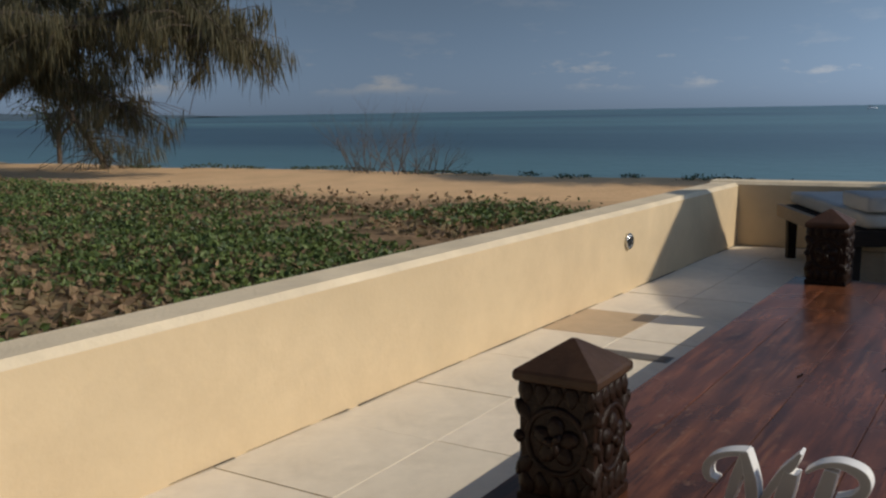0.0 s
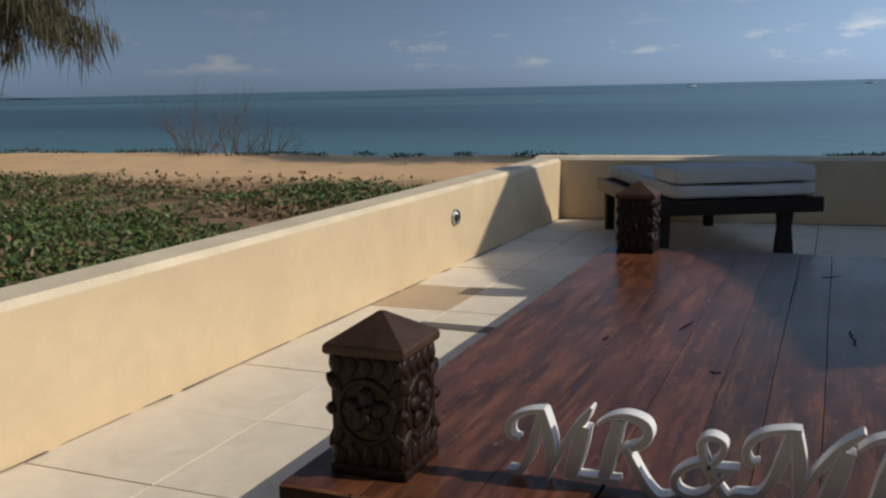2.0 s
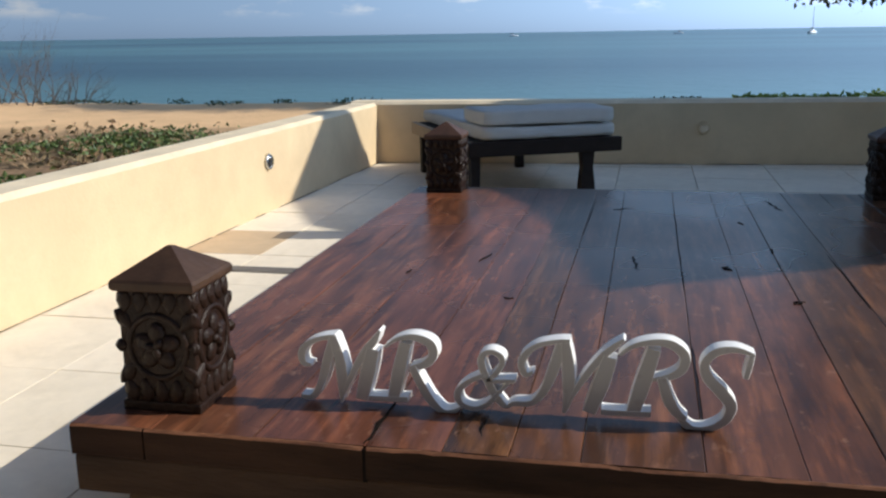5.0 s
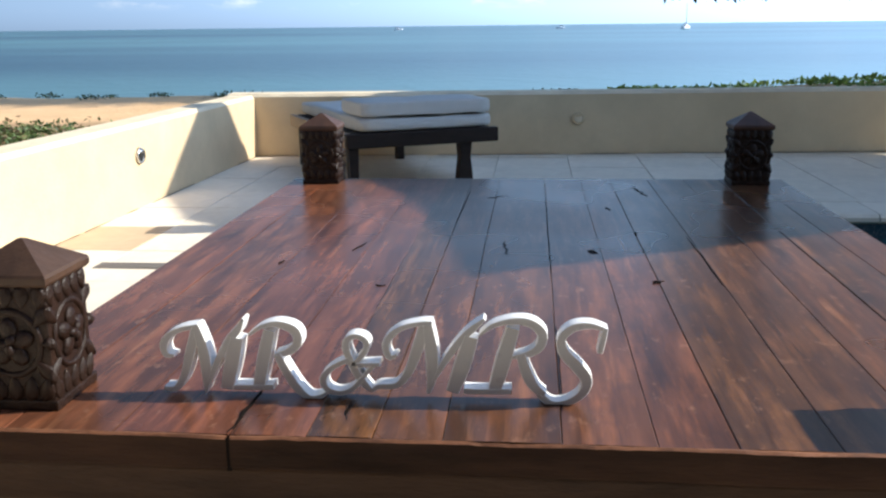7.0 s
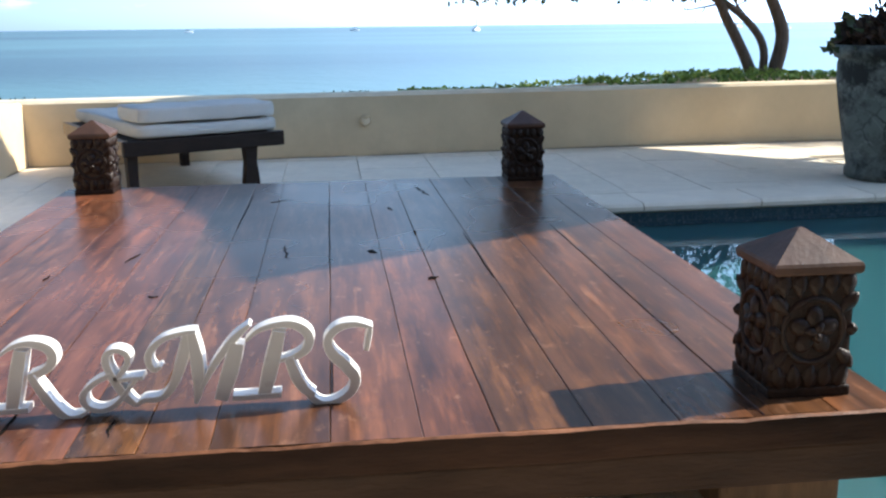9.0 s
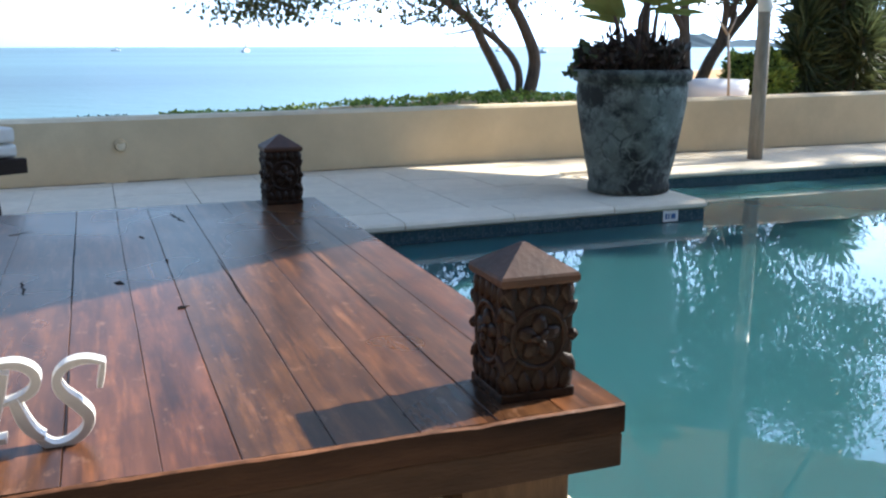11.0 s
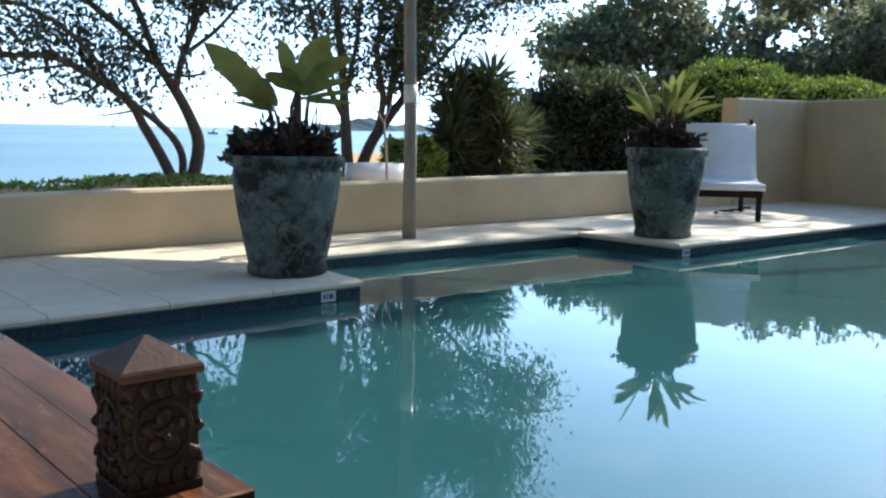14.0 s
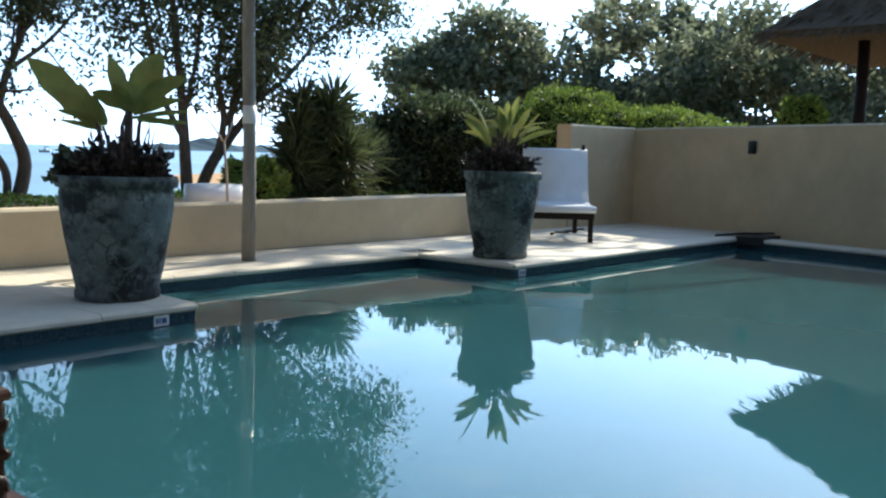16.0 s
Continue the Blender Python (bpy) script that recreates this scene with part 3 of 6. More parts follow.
# ---- pool ----
POOL = [(1.98, -4.0), (1.98, 3.06), (4.61, 3.13), (4.67, 4.32), (8.02, 4.32), (8.04, 3.16), (13.05, 3.20), (12.72, 1.5), (10.83, -4.0)]
WATER_Z = -0.122
bm = bmesh.new()
mx, my = 6.5, -0.5
shrunk = [(x + (0.004 if x < mx else -0.004), y + (0.004 if y < my else -0.004)) for x, y in POOL]
vs = [bm.verts.new((x, y, WATER_Z)) for x, y in shrunk]
ws = [bm.verts.new((x, y, -1.34)) for x, y in shrunk]
bm.faces.new(vs[::-1])
bm.faces.new(ws)
for i in range(len(vs)):
    j = (i + 1) % len(vs)
    bm.faces.new((vs[i], vs[j], ws[j], ws[i]))
bmesh.ops.triangulate(bm, faces=[f for f in bm.faces if len(f.verts) > 4])
bmesh.ops.recalc_face_normals(bm, faces=bm.faces)
tagged(part("pool_water", bm, POOLWATER), "still turquoise pool water mirroring trees and sky", "water", kind="structure")
bm = bmesh.new()
top = [bm.verts.new((x, y, -0.02)) for x, y in POOL]
mid = [bm.verts.new((x, y, -0.30)) for x, y in POOL]
low = [bm.verts.new((x, y, -1.35)) for x, y in POOL]
for i in range(len(POOL)):
    j = (i + 1) % len(POOL)
    f = bm.faces.new((top[i], top[j], mid[j], mid[i]))
    f.material_index = 1
    bm.faces.new((mid[i], mid[j], low[j], low[i]))
bm.faces.new(low)
bmesh.ops.recalc_face_normals(bm, faces=bm.faces)
bmesh.ops.reverse_faces(bm, faces=bm.faces)
tagged(part("pool_basin", bm, [BASIN, MOSAIC]), "turquoise plastered pool with dark mosaic waterline", "pool", kind="structure")

# deck slab, with the pool left open
bm = bmesh.new()
for a, b in (((-1.25, -9), (1.95, 5.5)), ((1.95, -9), (10.8, -4.02)), ((1.95, 3.15), (4.60, 5.5)), ((4.60, 4.35), (8.06, 5.5)), ((8.06, 3.22), (14.5, 5.6))):
    box(bm, (*a, -0.5), (*b, -0.022))
q = [(13.07, 3.21), (14.4, 3.21), (13.4, 1.2), (9.9, -9), (9.33, -9), (9.33, -8.4), (9.96, -6.6), (12.74, 1.5)]
vs = [bm.verts.new((x, y, -0.020)) for x, y in q]
bmesh.ops.triangulate(bm, faces=[bm.faces.new(vs)])
deck = tagged(part("floor", bm, MORTAR), "pale sandstone paved pool terrace with fine joints", "paving", kind="structure")

# ---- wooden platform ----
def stroke(bm, pts, y0, depth, to_xz, lift):
    """One pen stroke of varying width, cut from board: front at y0, going back by depth."""
    line = smooth_line(pts, 6)
    left, right = [], []
    for i, (x, z, w) in enumerate(line):
        a, b = line[max(i - 1, 0)], line[min(i + 1, len(line) - 1)]
        dx, dz = b[0] - a[0], b[1] - a[1]
        m = math.hypot(dx, dz) or 1
        nx, nz = -dz / m * w * 0.41, dx / m * w * 0.41
        left.append(to_xz(x + nx, z + nz))
        right.append(to_xz(x - nx, z - nz))
    ring = left + right[::-1]
    k = len(left)
    inner = []
    for i, (x, z) in enumerate(ring):
        ox, oz = ring[len(ring) - 1 - i]
        cx, cz = (x + ox) / 2, (z + oz) / 2
        r = math.hypot(x - cx, z - cz) or 1
        keep = max(0.8, 1 - 0.0012 / r)
        inner.append((cx + (x - cx) * keep, cz + (z - cz) * keep))
    f = [bm.verts.new((x, y0 - lift, z)) for x, z in inner]
    e = [bm.verts.new((x, y0 - lift + 0.0012, z)) for x, z in ring]
    g = [bm.verts.new((x, y0 + depth + lift, z)) for x, z in ring]
    m = len(ring)
    for i in range(k - 1):
        bm.faces.new((f[i], f[i + 1], f[m - 2 - i], f[m - 1 - i]))
        bm.faces.new((g[i], g[m - 1 - i], g[m - 2 - i], g[i + 1]))
    for i in range(m):
        j = (i + 1) % m
        for q in ((f[i], e[i], e[j], f[j]), (e[i], g[i], g[j], e[j])):
            bm.faces.new(q).material_index = 1


TABLE_Z = 0.216
PLANK_X = [-0.19, -0.02, 0.19, 0.405, 0.545, 0.665, 0.79, 1.0, 1.165, 1.30, 1.475, 1.64, 1.80, 1.945, 2.085]
table = thing("platform_bed", pose(0.95, 1.34, 0), "low varnished red-brown plank platform with carved corner posts", "platform")
OFF = Vector((0.95, 1.34, 0))


def local(v):
    return Vector(v) - OFF


def build_platform():
    y0, y1 = -0.097, 2.785
    rnd = random.Random(4)
    for a, b in zip(PLANK_X, PLANK_X[1:]):
        bm = bmesh.new()
        g = rnd.choice((0.0003, 0.0005, 0.0007, 0.0012))
        dz = rnd.uniform(-0.0012, 0.0008)
        n = 14
        rows = []
        for i in range(n + 1):
            y = y0 + (y1 - y0) * i / n
            wob = 0.003 * noise.noise((a * 9, y * 1.5, 2)), 0.003 * noise.noise((b * 9, y * 1.5, 2))
            if i == 0:
                y += rnd.uniform(0, 0.0015)
            xa, xb = a + g + wob[0], b - g + wob[1]
            if a == PLANK_X[0]:
                xa = a
            if b == PLANK_X[-1]:
                xb = b
            z = TABLE_Z + dz
            rows.append([bm.verts.new(local(q)) for q in ((xa, y, z - 0.062), (xa, y, z - 0.001), (xa + 0.0013, y, z), ((xa + xb) / 2, y, z + 0.0006), (xb - 0.0013, y, z), (xb, y, z - 0.001), (xb, y, z - 0.062))])
        for r, q in zip(rows, rows[1:]):
            for k in range(6):
                bm.faces.new((r[k], r[k + 1], q[k + 1], q[k]))
            bm.faces.new((r[6], r[0], q[0], q[6]))
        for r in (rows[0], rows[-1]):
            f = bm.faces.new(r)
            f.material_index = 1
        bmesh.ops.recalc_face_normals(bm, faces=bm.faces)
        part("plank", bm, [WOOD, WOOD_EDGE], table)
    # rough-sawn boards along the front, their top edge chipped and uneven
    for x0, x1 in ((-0.189, -0.035), (-0.031, 0.402), (0.408, 2.084)):
        bm = bmesh.new()
        n = max(6, int((x1 - x0) / 0.025))
        rows = []
        for i in range(n + 1):
            x = x0 + (x1 - x0) * i / n
            z1 = 0.2158 - 0.005 * max(0, noise.noise((x * 6, 3, 1))) - 0.003 * max(0, noise.noise((x * 31, 1, 5)))
            y = -0.104 - 0.004 * noise.noise((x * 4, 8, 2)) - 0.0015 * noise.noise((x * 23, 5, 2))
            rows.append([bm.verts.new(local(q)) for q in ((x, -0.0972, z1 + 0.0002), (x, y + 0.004, z1), (x, y, z1 - 0.004), (x, y - 0.001, 0.183), (x, y, 0.156), (x, y + 0.002, 0.152), (x, -0.0972, 0.152))])
        for r, q in zip(rows, rows[1:]):
            for k in range(7):
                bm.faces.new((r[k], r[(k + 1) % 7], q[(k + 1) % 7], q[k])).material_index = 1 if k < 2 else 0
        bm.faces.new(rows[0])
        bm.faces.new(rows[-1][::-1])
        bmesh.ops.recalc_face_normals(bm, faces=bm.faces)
        part("edge_board", bm, [WOOD_EDGE, WORN_LIT_LIP], table, "dark rough front edge board")
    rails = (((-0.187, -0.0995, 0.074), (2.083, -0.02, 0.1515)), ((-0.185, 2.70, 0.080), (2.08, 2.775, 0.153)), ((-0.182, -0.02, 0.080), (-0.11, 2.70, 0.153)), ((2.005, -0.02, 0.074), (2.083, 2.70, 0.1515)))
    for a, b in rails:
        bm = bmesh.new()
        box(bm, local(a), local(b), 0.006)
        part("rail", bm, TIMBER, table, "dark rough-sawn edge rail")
    for x in (-0.09, 1.73):
        for y in (-0.082, 2.45):
            bm = bmesh.new()
            box(bm, local((x, y, 0.0)), local((x + 0.24, y + 0.22, 0.079)), 0.008)
            part("leg", bm, LEGWOOD, table, "short square timber foot")


build_platform()


def plank_crack(x, y, length, width, way, seed):
    """A dark split in a plank, filled with old varnish and dirt, barely proud of the top."""
    rnd = random.Random(seed)
    n = 7
    up = []
    bm = bmesh.new()
    for i in range(n + 1):
        f = i / n
        w = width * (0.25 + math.sin(math.pi * f)) * rnd.uniform(0.4, 1.0) * 0.5
        c = Vector((rnd.uniform(-0.5, 0.5) * width, (f - 0.5) * length, 0))
        m = Matrix.Rotation(radians(way), 3, "Z")
        row = []
        for s, z in ((-1, -0.004), (-0.7, 0.0016), (0.7, 0.0016), (1, -0.004)):
            v = m @ (c + Vector((s * w, 0, 0)))
            row.append(bm.verts.new(local((x + v.x, y + v.y, TABLE_Z + z))))
        up.append(row)
    for a, b in zip(up, up[1:]):
        for k in range(3):
            bm.faces.new((a[k], a[k + 1], b[k + 1], b[k]))
    bmesh.ops.recalc_face_normals(bm, faces=bm.faces)
    part("crack", bm, CRACK, table)


for k, (x, y, l, w, r) in enumerate(((0.376, 1.363, 0.13, 0.011, -12), (0.86, 1.36, 0.20, 0.012, 4), (1.136, 1.33, 0.045, 0.022, 10), (1.406, 2.44, 0.24, 0.018, 9), (0.80, 2.30, 0.10, 0.010, -55), (1.24, 2.05, 0.06, 0.012, 5), (1.30, 1.60, 0.05, 0.010, 0), (1.30, 0.97, 0.03, 0.030, 0), (0.60, 0.02, 0.09, 0.009, 3), (0.405, 0.02, 0.22, 0.010, -2), (1.0, 1.7, 1.3, 0.0045, 0), (1.005, 0.3, 0.5, 0.004, 0), (0.67, 2.1, 0.7, 0.004, -0.5), (0.52, 0.9, 0.03, 0.014, 70), (0.17, 1.15, 0.05, 0.008, -10), (1.47, 1.25, 0.6, 0.0035, 0.5))):
    plank_crack(x, y, l, w, r, k)
bm = bmesh.new()
for i in range(6):
    z = 0.212 - i * 0.0105
    box(bm, local((0.405 + 0.004 * noise.noise((i, 2, 0)) - 0.004, -0.1052, z - 0.0115)), local((0.405 + 0.004 * noise.noise((i, 7, 0)) + 0.005, -0.1038, z)))
part("crack", bm, CRACK, table)


def relief_meshes():
    """Shared pieces of the post carving, each facing -y about its own middle."""
    out = {}

    def keep(name, bm):
        me = bpy.data.meshes.new(name)
        bm.to_mesh(me)
        bm.free()
        me.materials.append(CARVED)
        for p in me.polygons:
            p.use_smooth = True
        out[name] = me
    bm = bmesh.new()                                     # ring round the flower
    n, k = 28, 6
    rings = []
    for i in range(n):
        a = i * math.tau / n
        r0 = 0.0072 * (1 + 0.12 * math.cos(a * 9))
        rings.append([bm.verts.new(((0.061 + r0 * math.cos(b)) * math.cos(a), -r0 * 1.0 * math.sin(b), (0.064 + r0 * math.cos(b)) * math.sin(a))) for b in (q * math.tau / k for q in range(k))])
    for i in range(n):
        for q in range(k):
            bm.faces.new((rings[i][q], rings[(i + 1) % n][q], rings[(i + 1) % n][(q + 1) % k], rings[i][(q + 1) % k]))
    bmesh.ops.recalc_face_normals(bm, faces=bm.faces)
    keep("ring", bm)
    bm = bmesh.new()                                     # open flower, petals round a bud
    for i in range(5):
        a = i * math.tau / 5 + 0.3
        ellipsoid(bm, (0.026 * math.cos(a), -0.002, 0.026 * math.sin(a)), (0.026, 0.010, 0.0185), 2, Matrix.Rotation(-a, 3, "Y"))
    for i in range(3):
        a = i * math.tau / 3 + 0.9
        ellipsoid(bm, (0.010 * math.cos(a), -0.011, 0.010 * math.sin(a)), (0.014, 0.009, 0.009), 2, Matrix.Rotation(-a, 3, "Y"))
    keep("flower", bm)
    bm = bmesh.new()                                     # pointed leaf with a raised rib
    for v in ellipsoid(bm, (0, 0, 0), (0.0175, 0.0062, 0.027), 2):
        v.co.x *= 1 - 0.6 * max(0, v.co.z / 0.027)
        v.co.y -= 0.004 * math.exp(-(v.co.x / 0.004) ** 2)
    keep("relief_leaf", bm)
    return out


RELIEF = relief_meshes()


def carve_face(post, turn):
    y = -0.078

    def put(name, x, z, tilt=0.0, sx=1.0, sz=1.0):
        ob = new(name, RELIEF[name])
        ob.parent = post
        ob.matrix_basis = turn.to_4x4() @ pose(x, y, z, 0, tilt, 0) @ Matrix.Diagonal((sx, 1, sz, 1))
    put("ring", 0, 0.135)
    put("flower", 0, 0.135)
    for i in range(5):
        put("relief_leaf", -0.064 + i * 0.032, 0.226, 180, 1.0, 0.85)
        put("relief_leaf", -0.064 + i * 0.032, 0.043, 8 * (i - 2), 1.0, 1.0)
    for sx in (-1, 1):
        put("relief_leaf", sx * 0.068, 0.188, sx * -140, 0.9, 1.0)
        put("relief_leaf", sx * 0.066, 0.080, sx * -40, 0.9, 1.1)
        put("relief_leaf", sx * 0.077, 0.135, sx * -90, 0.8, 0.5)


def build_post(x, y):
    bm = bmesh.new()
    box(bm, (-0.079, -0.079, 0), (0.079, 0.079, 0.252), 0.006)
    box(bm, (-0.084, -0.084, 0), (0.084, 0.084, 0.022), 0.005)
    post = part("post", bm, CARVED, table, "square carved corner post")
    post.location = local((x, y, TABLE_Z - 0.001))
    for i in range(4):
        carve_face(post, Matrix.Rotation(i * math.pi / 2, 3, "Z"))
    bm = bmesh.new()
    a, top = 0.0885, 0.322
    prof = ((0.083, 0.246), (a - 0.002, 0.249), (a, 0.253), (a, 0.263), (a - 0.003, 0.269), (0.006, top - 0.001), (0.0, top))
    rings = [[bm.verts.new((sx * max(r, 0.0006), sy * max(r, 0.0006), z)) for sx, sy in ((-1, -1), (1, -1), (1, 1), (-1, 1))] for r, z in prof]
    for r, q in zip(rings, rings[1:]):
        for k in range(4):
            bm.faces.new((r[k], r[(k + 1) % 4], q[(k + 1) % 4], q[k]))
    bm.faces.new(rings[0][::-1])
    bm.faces.new(rings[-1])
    part("cap", bm, CAP, post, "worn pyramid cap")


for px, py in ((-0.037, 0.065), (1.923, 0.058), (-0.035, 2.70), (1.91, 2.70)):
    build_post(px, py)

# ---- standing letters ----
LETTERS = {}
LETTERS['M'] = [[(512, 628, 7), (497, 624, 15), (494, 605, 18), (506, 588, 15), (530, 577, 12), (560, 573, 12)],
    [(556, 578, 22), (542, 622, 22), (529, 664, 18), (511, 690, 15), (489, 689, 10)],
    [(555, 572, 18), (566, 615, 25), (570, 652, 25), (568, 688, 12), (566, 701, 4)],
    [(569, 690, 6), (589, 646, 15), (614, 603, 19), (632, 581, 18), (644, 561, 6)],
    [(630, 596, 28), (619, 640, 34), (606, 693, 28)]]
LETTERS['R'] = [[(652, 592, 7), (675, 577, 10), (705, 573, 16), (734, 585, 21), (740, 606, 21), (725, 624, 18), (698, 632, 12)],
    [(690, 584, 26), (678, 632, 30), (664, 694, 26)],
    [(618, 690, 14), (640, 691, 13), (692, 692, 13)],
    [(702, 630, 16), (716, 660, 20), (734, 692, 20), (756, 713, 14), (776, 712, 11), (792, 702, 5)]]
LETTERS['&'] = [[(830, 640, 18), (838, 655, 18), (852, 682, 18), (868, 700, 12), (878, 699, 6)],
    [(838, 655, 14), (860, 628, 13), (862, 609, 14), (845, 599, 12), (829, 606, 16), (827, 625, 17), (838, 655, 17)],
    [(832, 642, 12), (802, 656, 12), (784, 676, 16), (789, 697, 14), (812, 706, 12), (836, 698, 12), (856, 676, 10), (874, 656, 8)],
    [(844, 653, 10), (886, 653, 10)]]
LETTERS['M.'] = [[(917, 636, 6), (904, 640, 14), (897, 622, 16), (904, 603, 16), (926, 586, 12), (960, 579, 11), (980, 578, 8)],
    [(966, 584, 24), (952, 630, 25), (936, 670, 19), (915, 693, 14), (884, 695, 12), (872, 701, 7)],
    [(972, 581, 20), (978, 630, 28), (978, 680, 22), (971, 710, 8)],
    [(978, 692, 6), (1001, 650, 15), (1030, 611, 17), (1050, 591, 16), (1071, 574, 8)],
    [(1048, 606, 30), (1033, 655, 36), (1014, 708, 28)]]
LETTERS['R.'] = [[(1063, 603, 7), (1086, 586, 11), (1120, 579, 15), (1150, 584, 19), (1170, 603, 21), (1167, 626, 20), (1148, 640, 16), (1118, 646, 8)],
    [(1120, 592, 28), (1104, 650, 34), (1088, 708, 28)],
    [(1034, 706, 13), (1060, 708, 13), (1118, 709, 13)],
    [(1134, 642, 20), (1146, 680, 24), (1160, 704, 20), (1176, 716, 12)]]
LETTERS['S'] = [[(1280, 600, 8), (1250, 591, 14), (1220, 596, 18), (1203, 616, 19), (1209, 641, 23), (1231, 666, 25), (1248, 692, 24), (1240, 717, 19), (1215, 733, 16), (1190, 735, 15), (1172, 722, 15), (1160, 703, 12)],
    [(1278, 598, 10), (1274, 618, 13), (1269, 642, 11)]]


def build_letters():
    def to_xz(px, pz):
        return 0.218 + (px - 487) * 0.001093 - 0.65, max(0.0, (703 + (px - 500) * 0.047 - pz) * 0.00108)
    sign = thing("letter_sign", pose(0.65, 0.085, TABLE_Z + 0.001), "cut-out letters MR & MRS on the platform, fronts darkened for shade, edges white", "sign")
    for ch, strokes in LETTERS.items():
        bm = bmesh.new()
        for i, s in enumerate(strokes):
            stroke(bm, s, -0.011, 0.032, to_xz, i * 0.0005)
        bmesh.ops.recalc_face_normals(bm, faces=bm.faces)
        part("letter", bm, [SHADED_FACE, WHITE], sign)


build_letters()

# ---- lounger with folded cushion, by the sea wall ----
def build_lounger():
    """Local x runs across the lounger's head end, local y towards its foot."""
    lo = thing("sun_lounger", pose(-0.097, 3.566, 0, 0, 0, 27), "dark teak sun lounger with a folded cream cushion", "lounger")
    wide, long = 0.915, 1.45
    bm = bmesh.new()
    box(bm, (0.0, 0.0, 0.250), (0.94, 0.045, 0.335), 0.008)
    part("head_rail", bm, TEAK, lo, "thick dark rail with an overhanging grip")
    bm = bmesh.new()
    box(bm, (0.06, long - 0.045, 0.255), (wide - 0.06, long, 0.330), 0.006)
    part("end_rail", bm, TEAK, lo)
    for x, m in ((0.004, TEAK_PALE), (wide - 0.045, TEAK)):
        bm = bmesh.new()
        box(bm, (x, 0.048, 0.252), (x + 0.04, long - 0.002, 0.333), 0.006)
        part("side_rail", bm, m, lo, "paler rail" if m is TEAK_PALE else "")
    for i in range(12):
        bm = bmesh.new()
        box(bm, (0.046, 0.07 + i * 0.11, 0.318), (wide - 0.047, 0.15 + i * 0.11, 0.336), 0.003)
        part("slat", bm, TEAK, lo)
    for x in (0.05, wide - 0.175):
        for y in (0.06, long - 0.20):
            bm = bmesh.new()
            prof = [(0.046, 0.0), (0.042, 0.07), (0.031, 0.16), (0.040, 0.251)] if x > 0.3 and y < 0.3 else [(0.026, 0.0), (0.026, 0.12), (0.030, 0.251)]
            rings = [[bm.verts.new((x + sx * r, y + sy * 0.030, z)) for sx, sy in ((-1, -1), (1, -1), (1, 1), (-1, 1))] for r, z in prof]
            for r, q in zip(rings, rings[1:]):
                for k in range(4):
                    bm.faces.new((r[k], r[(k + 1) % 4], q[(k + 1) % 4], q[k]))
            bm.faces.new(rings[0][::-1])
            bm.faces.new(rings[-1])
            part("leg", bm, TEAK, lo)

    def cushion(y0, y1, z0, h, name, inset=0.0, sag=0.0):
        bm = bmesh.new()
        box(bm, (0, 0, 0), (1, 1, 1))
        bmesh.ops.subdivide_edges(bm, edges=bm.edges, cuts=11, use_grid_fill=True)
        x0, x1 = 0.085 + inset, wide - 0.01 - inset
        for v in bm.verts:
            c = (v.co - Vector((0.5, 0.5, 0.5))) * 2
            ex = 1 - 0.020 * (abs(c.y) ** 6 + abs(c.z) ** 4)
            ey = 1 - 0.020 * (abs(c.x) ** 6 + abs(c.z) ** 4)
            puff = 1 - 0.12 * max(abs(c.x), abs(c.y)) ** 8
            x = (x0 + x1) / 2 + c.x * ex * (x1 - x0) / 2
            y = (y0 + y1) / 2 + c.y * ey * (y1 - y0) / 2
            z = z0 + h / 2 + c.z * puff * h / 2 + 0.006 * noise.noise((x * 7, y * 5, c.z + z0 * 9)) - sag * (1 - c.x * c.x) * (c.z > 0)
            v.co = Vector((x, y, z))
        return part(name, bm, CUSHION, lo, smooth=True)
    cushion(0.012, long + 0.02, 0.337, 0.083, "mattress", 0.0, 0.006)
    cushion(0.014, 0.44, 0.421, 0.088, "folded_cushion", 0.008)


build_lounger()


# ---- wall lights ----
def wall_light(m, mats, label, r=0.044):
    t = thing("wall_light", m, label, "light")
    bm = bmesh.new()
    lathe(bm, [(r, 0.0), (r, 0.012), (r * 0.85, 0.02), (r * 0.72, 0.012)], 24)
    part("bezel", bm, mats[0], t, smooth=True)
    bm = bmesh.new()
    lathe(bm, [(r * 0.70, 0.004), (r * 0.66, 0.014), (r * 0.3, 0.018)], 20)
    part("lens", bm, mats[1], t)
    bm = bmesh.new()
    ellipsoid(bm, (0, r * 0.5, 0.012), (r * 0.6, r * 0.26, 0.014), 2)
    part("hood", bm, mats[2], t, smooth=True)


wall_light(pose(west_x(3.15), 3.15, 0.275, 90, 0, 90), (CHROME, BLACK, CHROME), "round steel step light recessed in the wall")
wall_light(pose(1.27, 5.256, 0.262, 90, 0, 4), (STUCCO, STUCCO_TOP, STUCCO), "round painted step light in the sea wall")


def build_sconce():
    t = thing("wall_lamp", pose(13.86, 3.42, 1.2, 0, 0, 19), "small dark bulkhead lamp on the tall wall", "lamp")
    bm = bmesh.new()
    box(bm, (-0.03, -0.06, -0.09), (0.0, 0.06, 0.09), 0.01)
    part("plate", bm, BLACK, t)
    bm = bmesh.new()
    ellipsoid(bm, (-0.05, 0, 0.01), (0.05, 0.055, 0.085), 2)
    part("shade", bm, BLACK, t, smooth=True)


build_sconce()


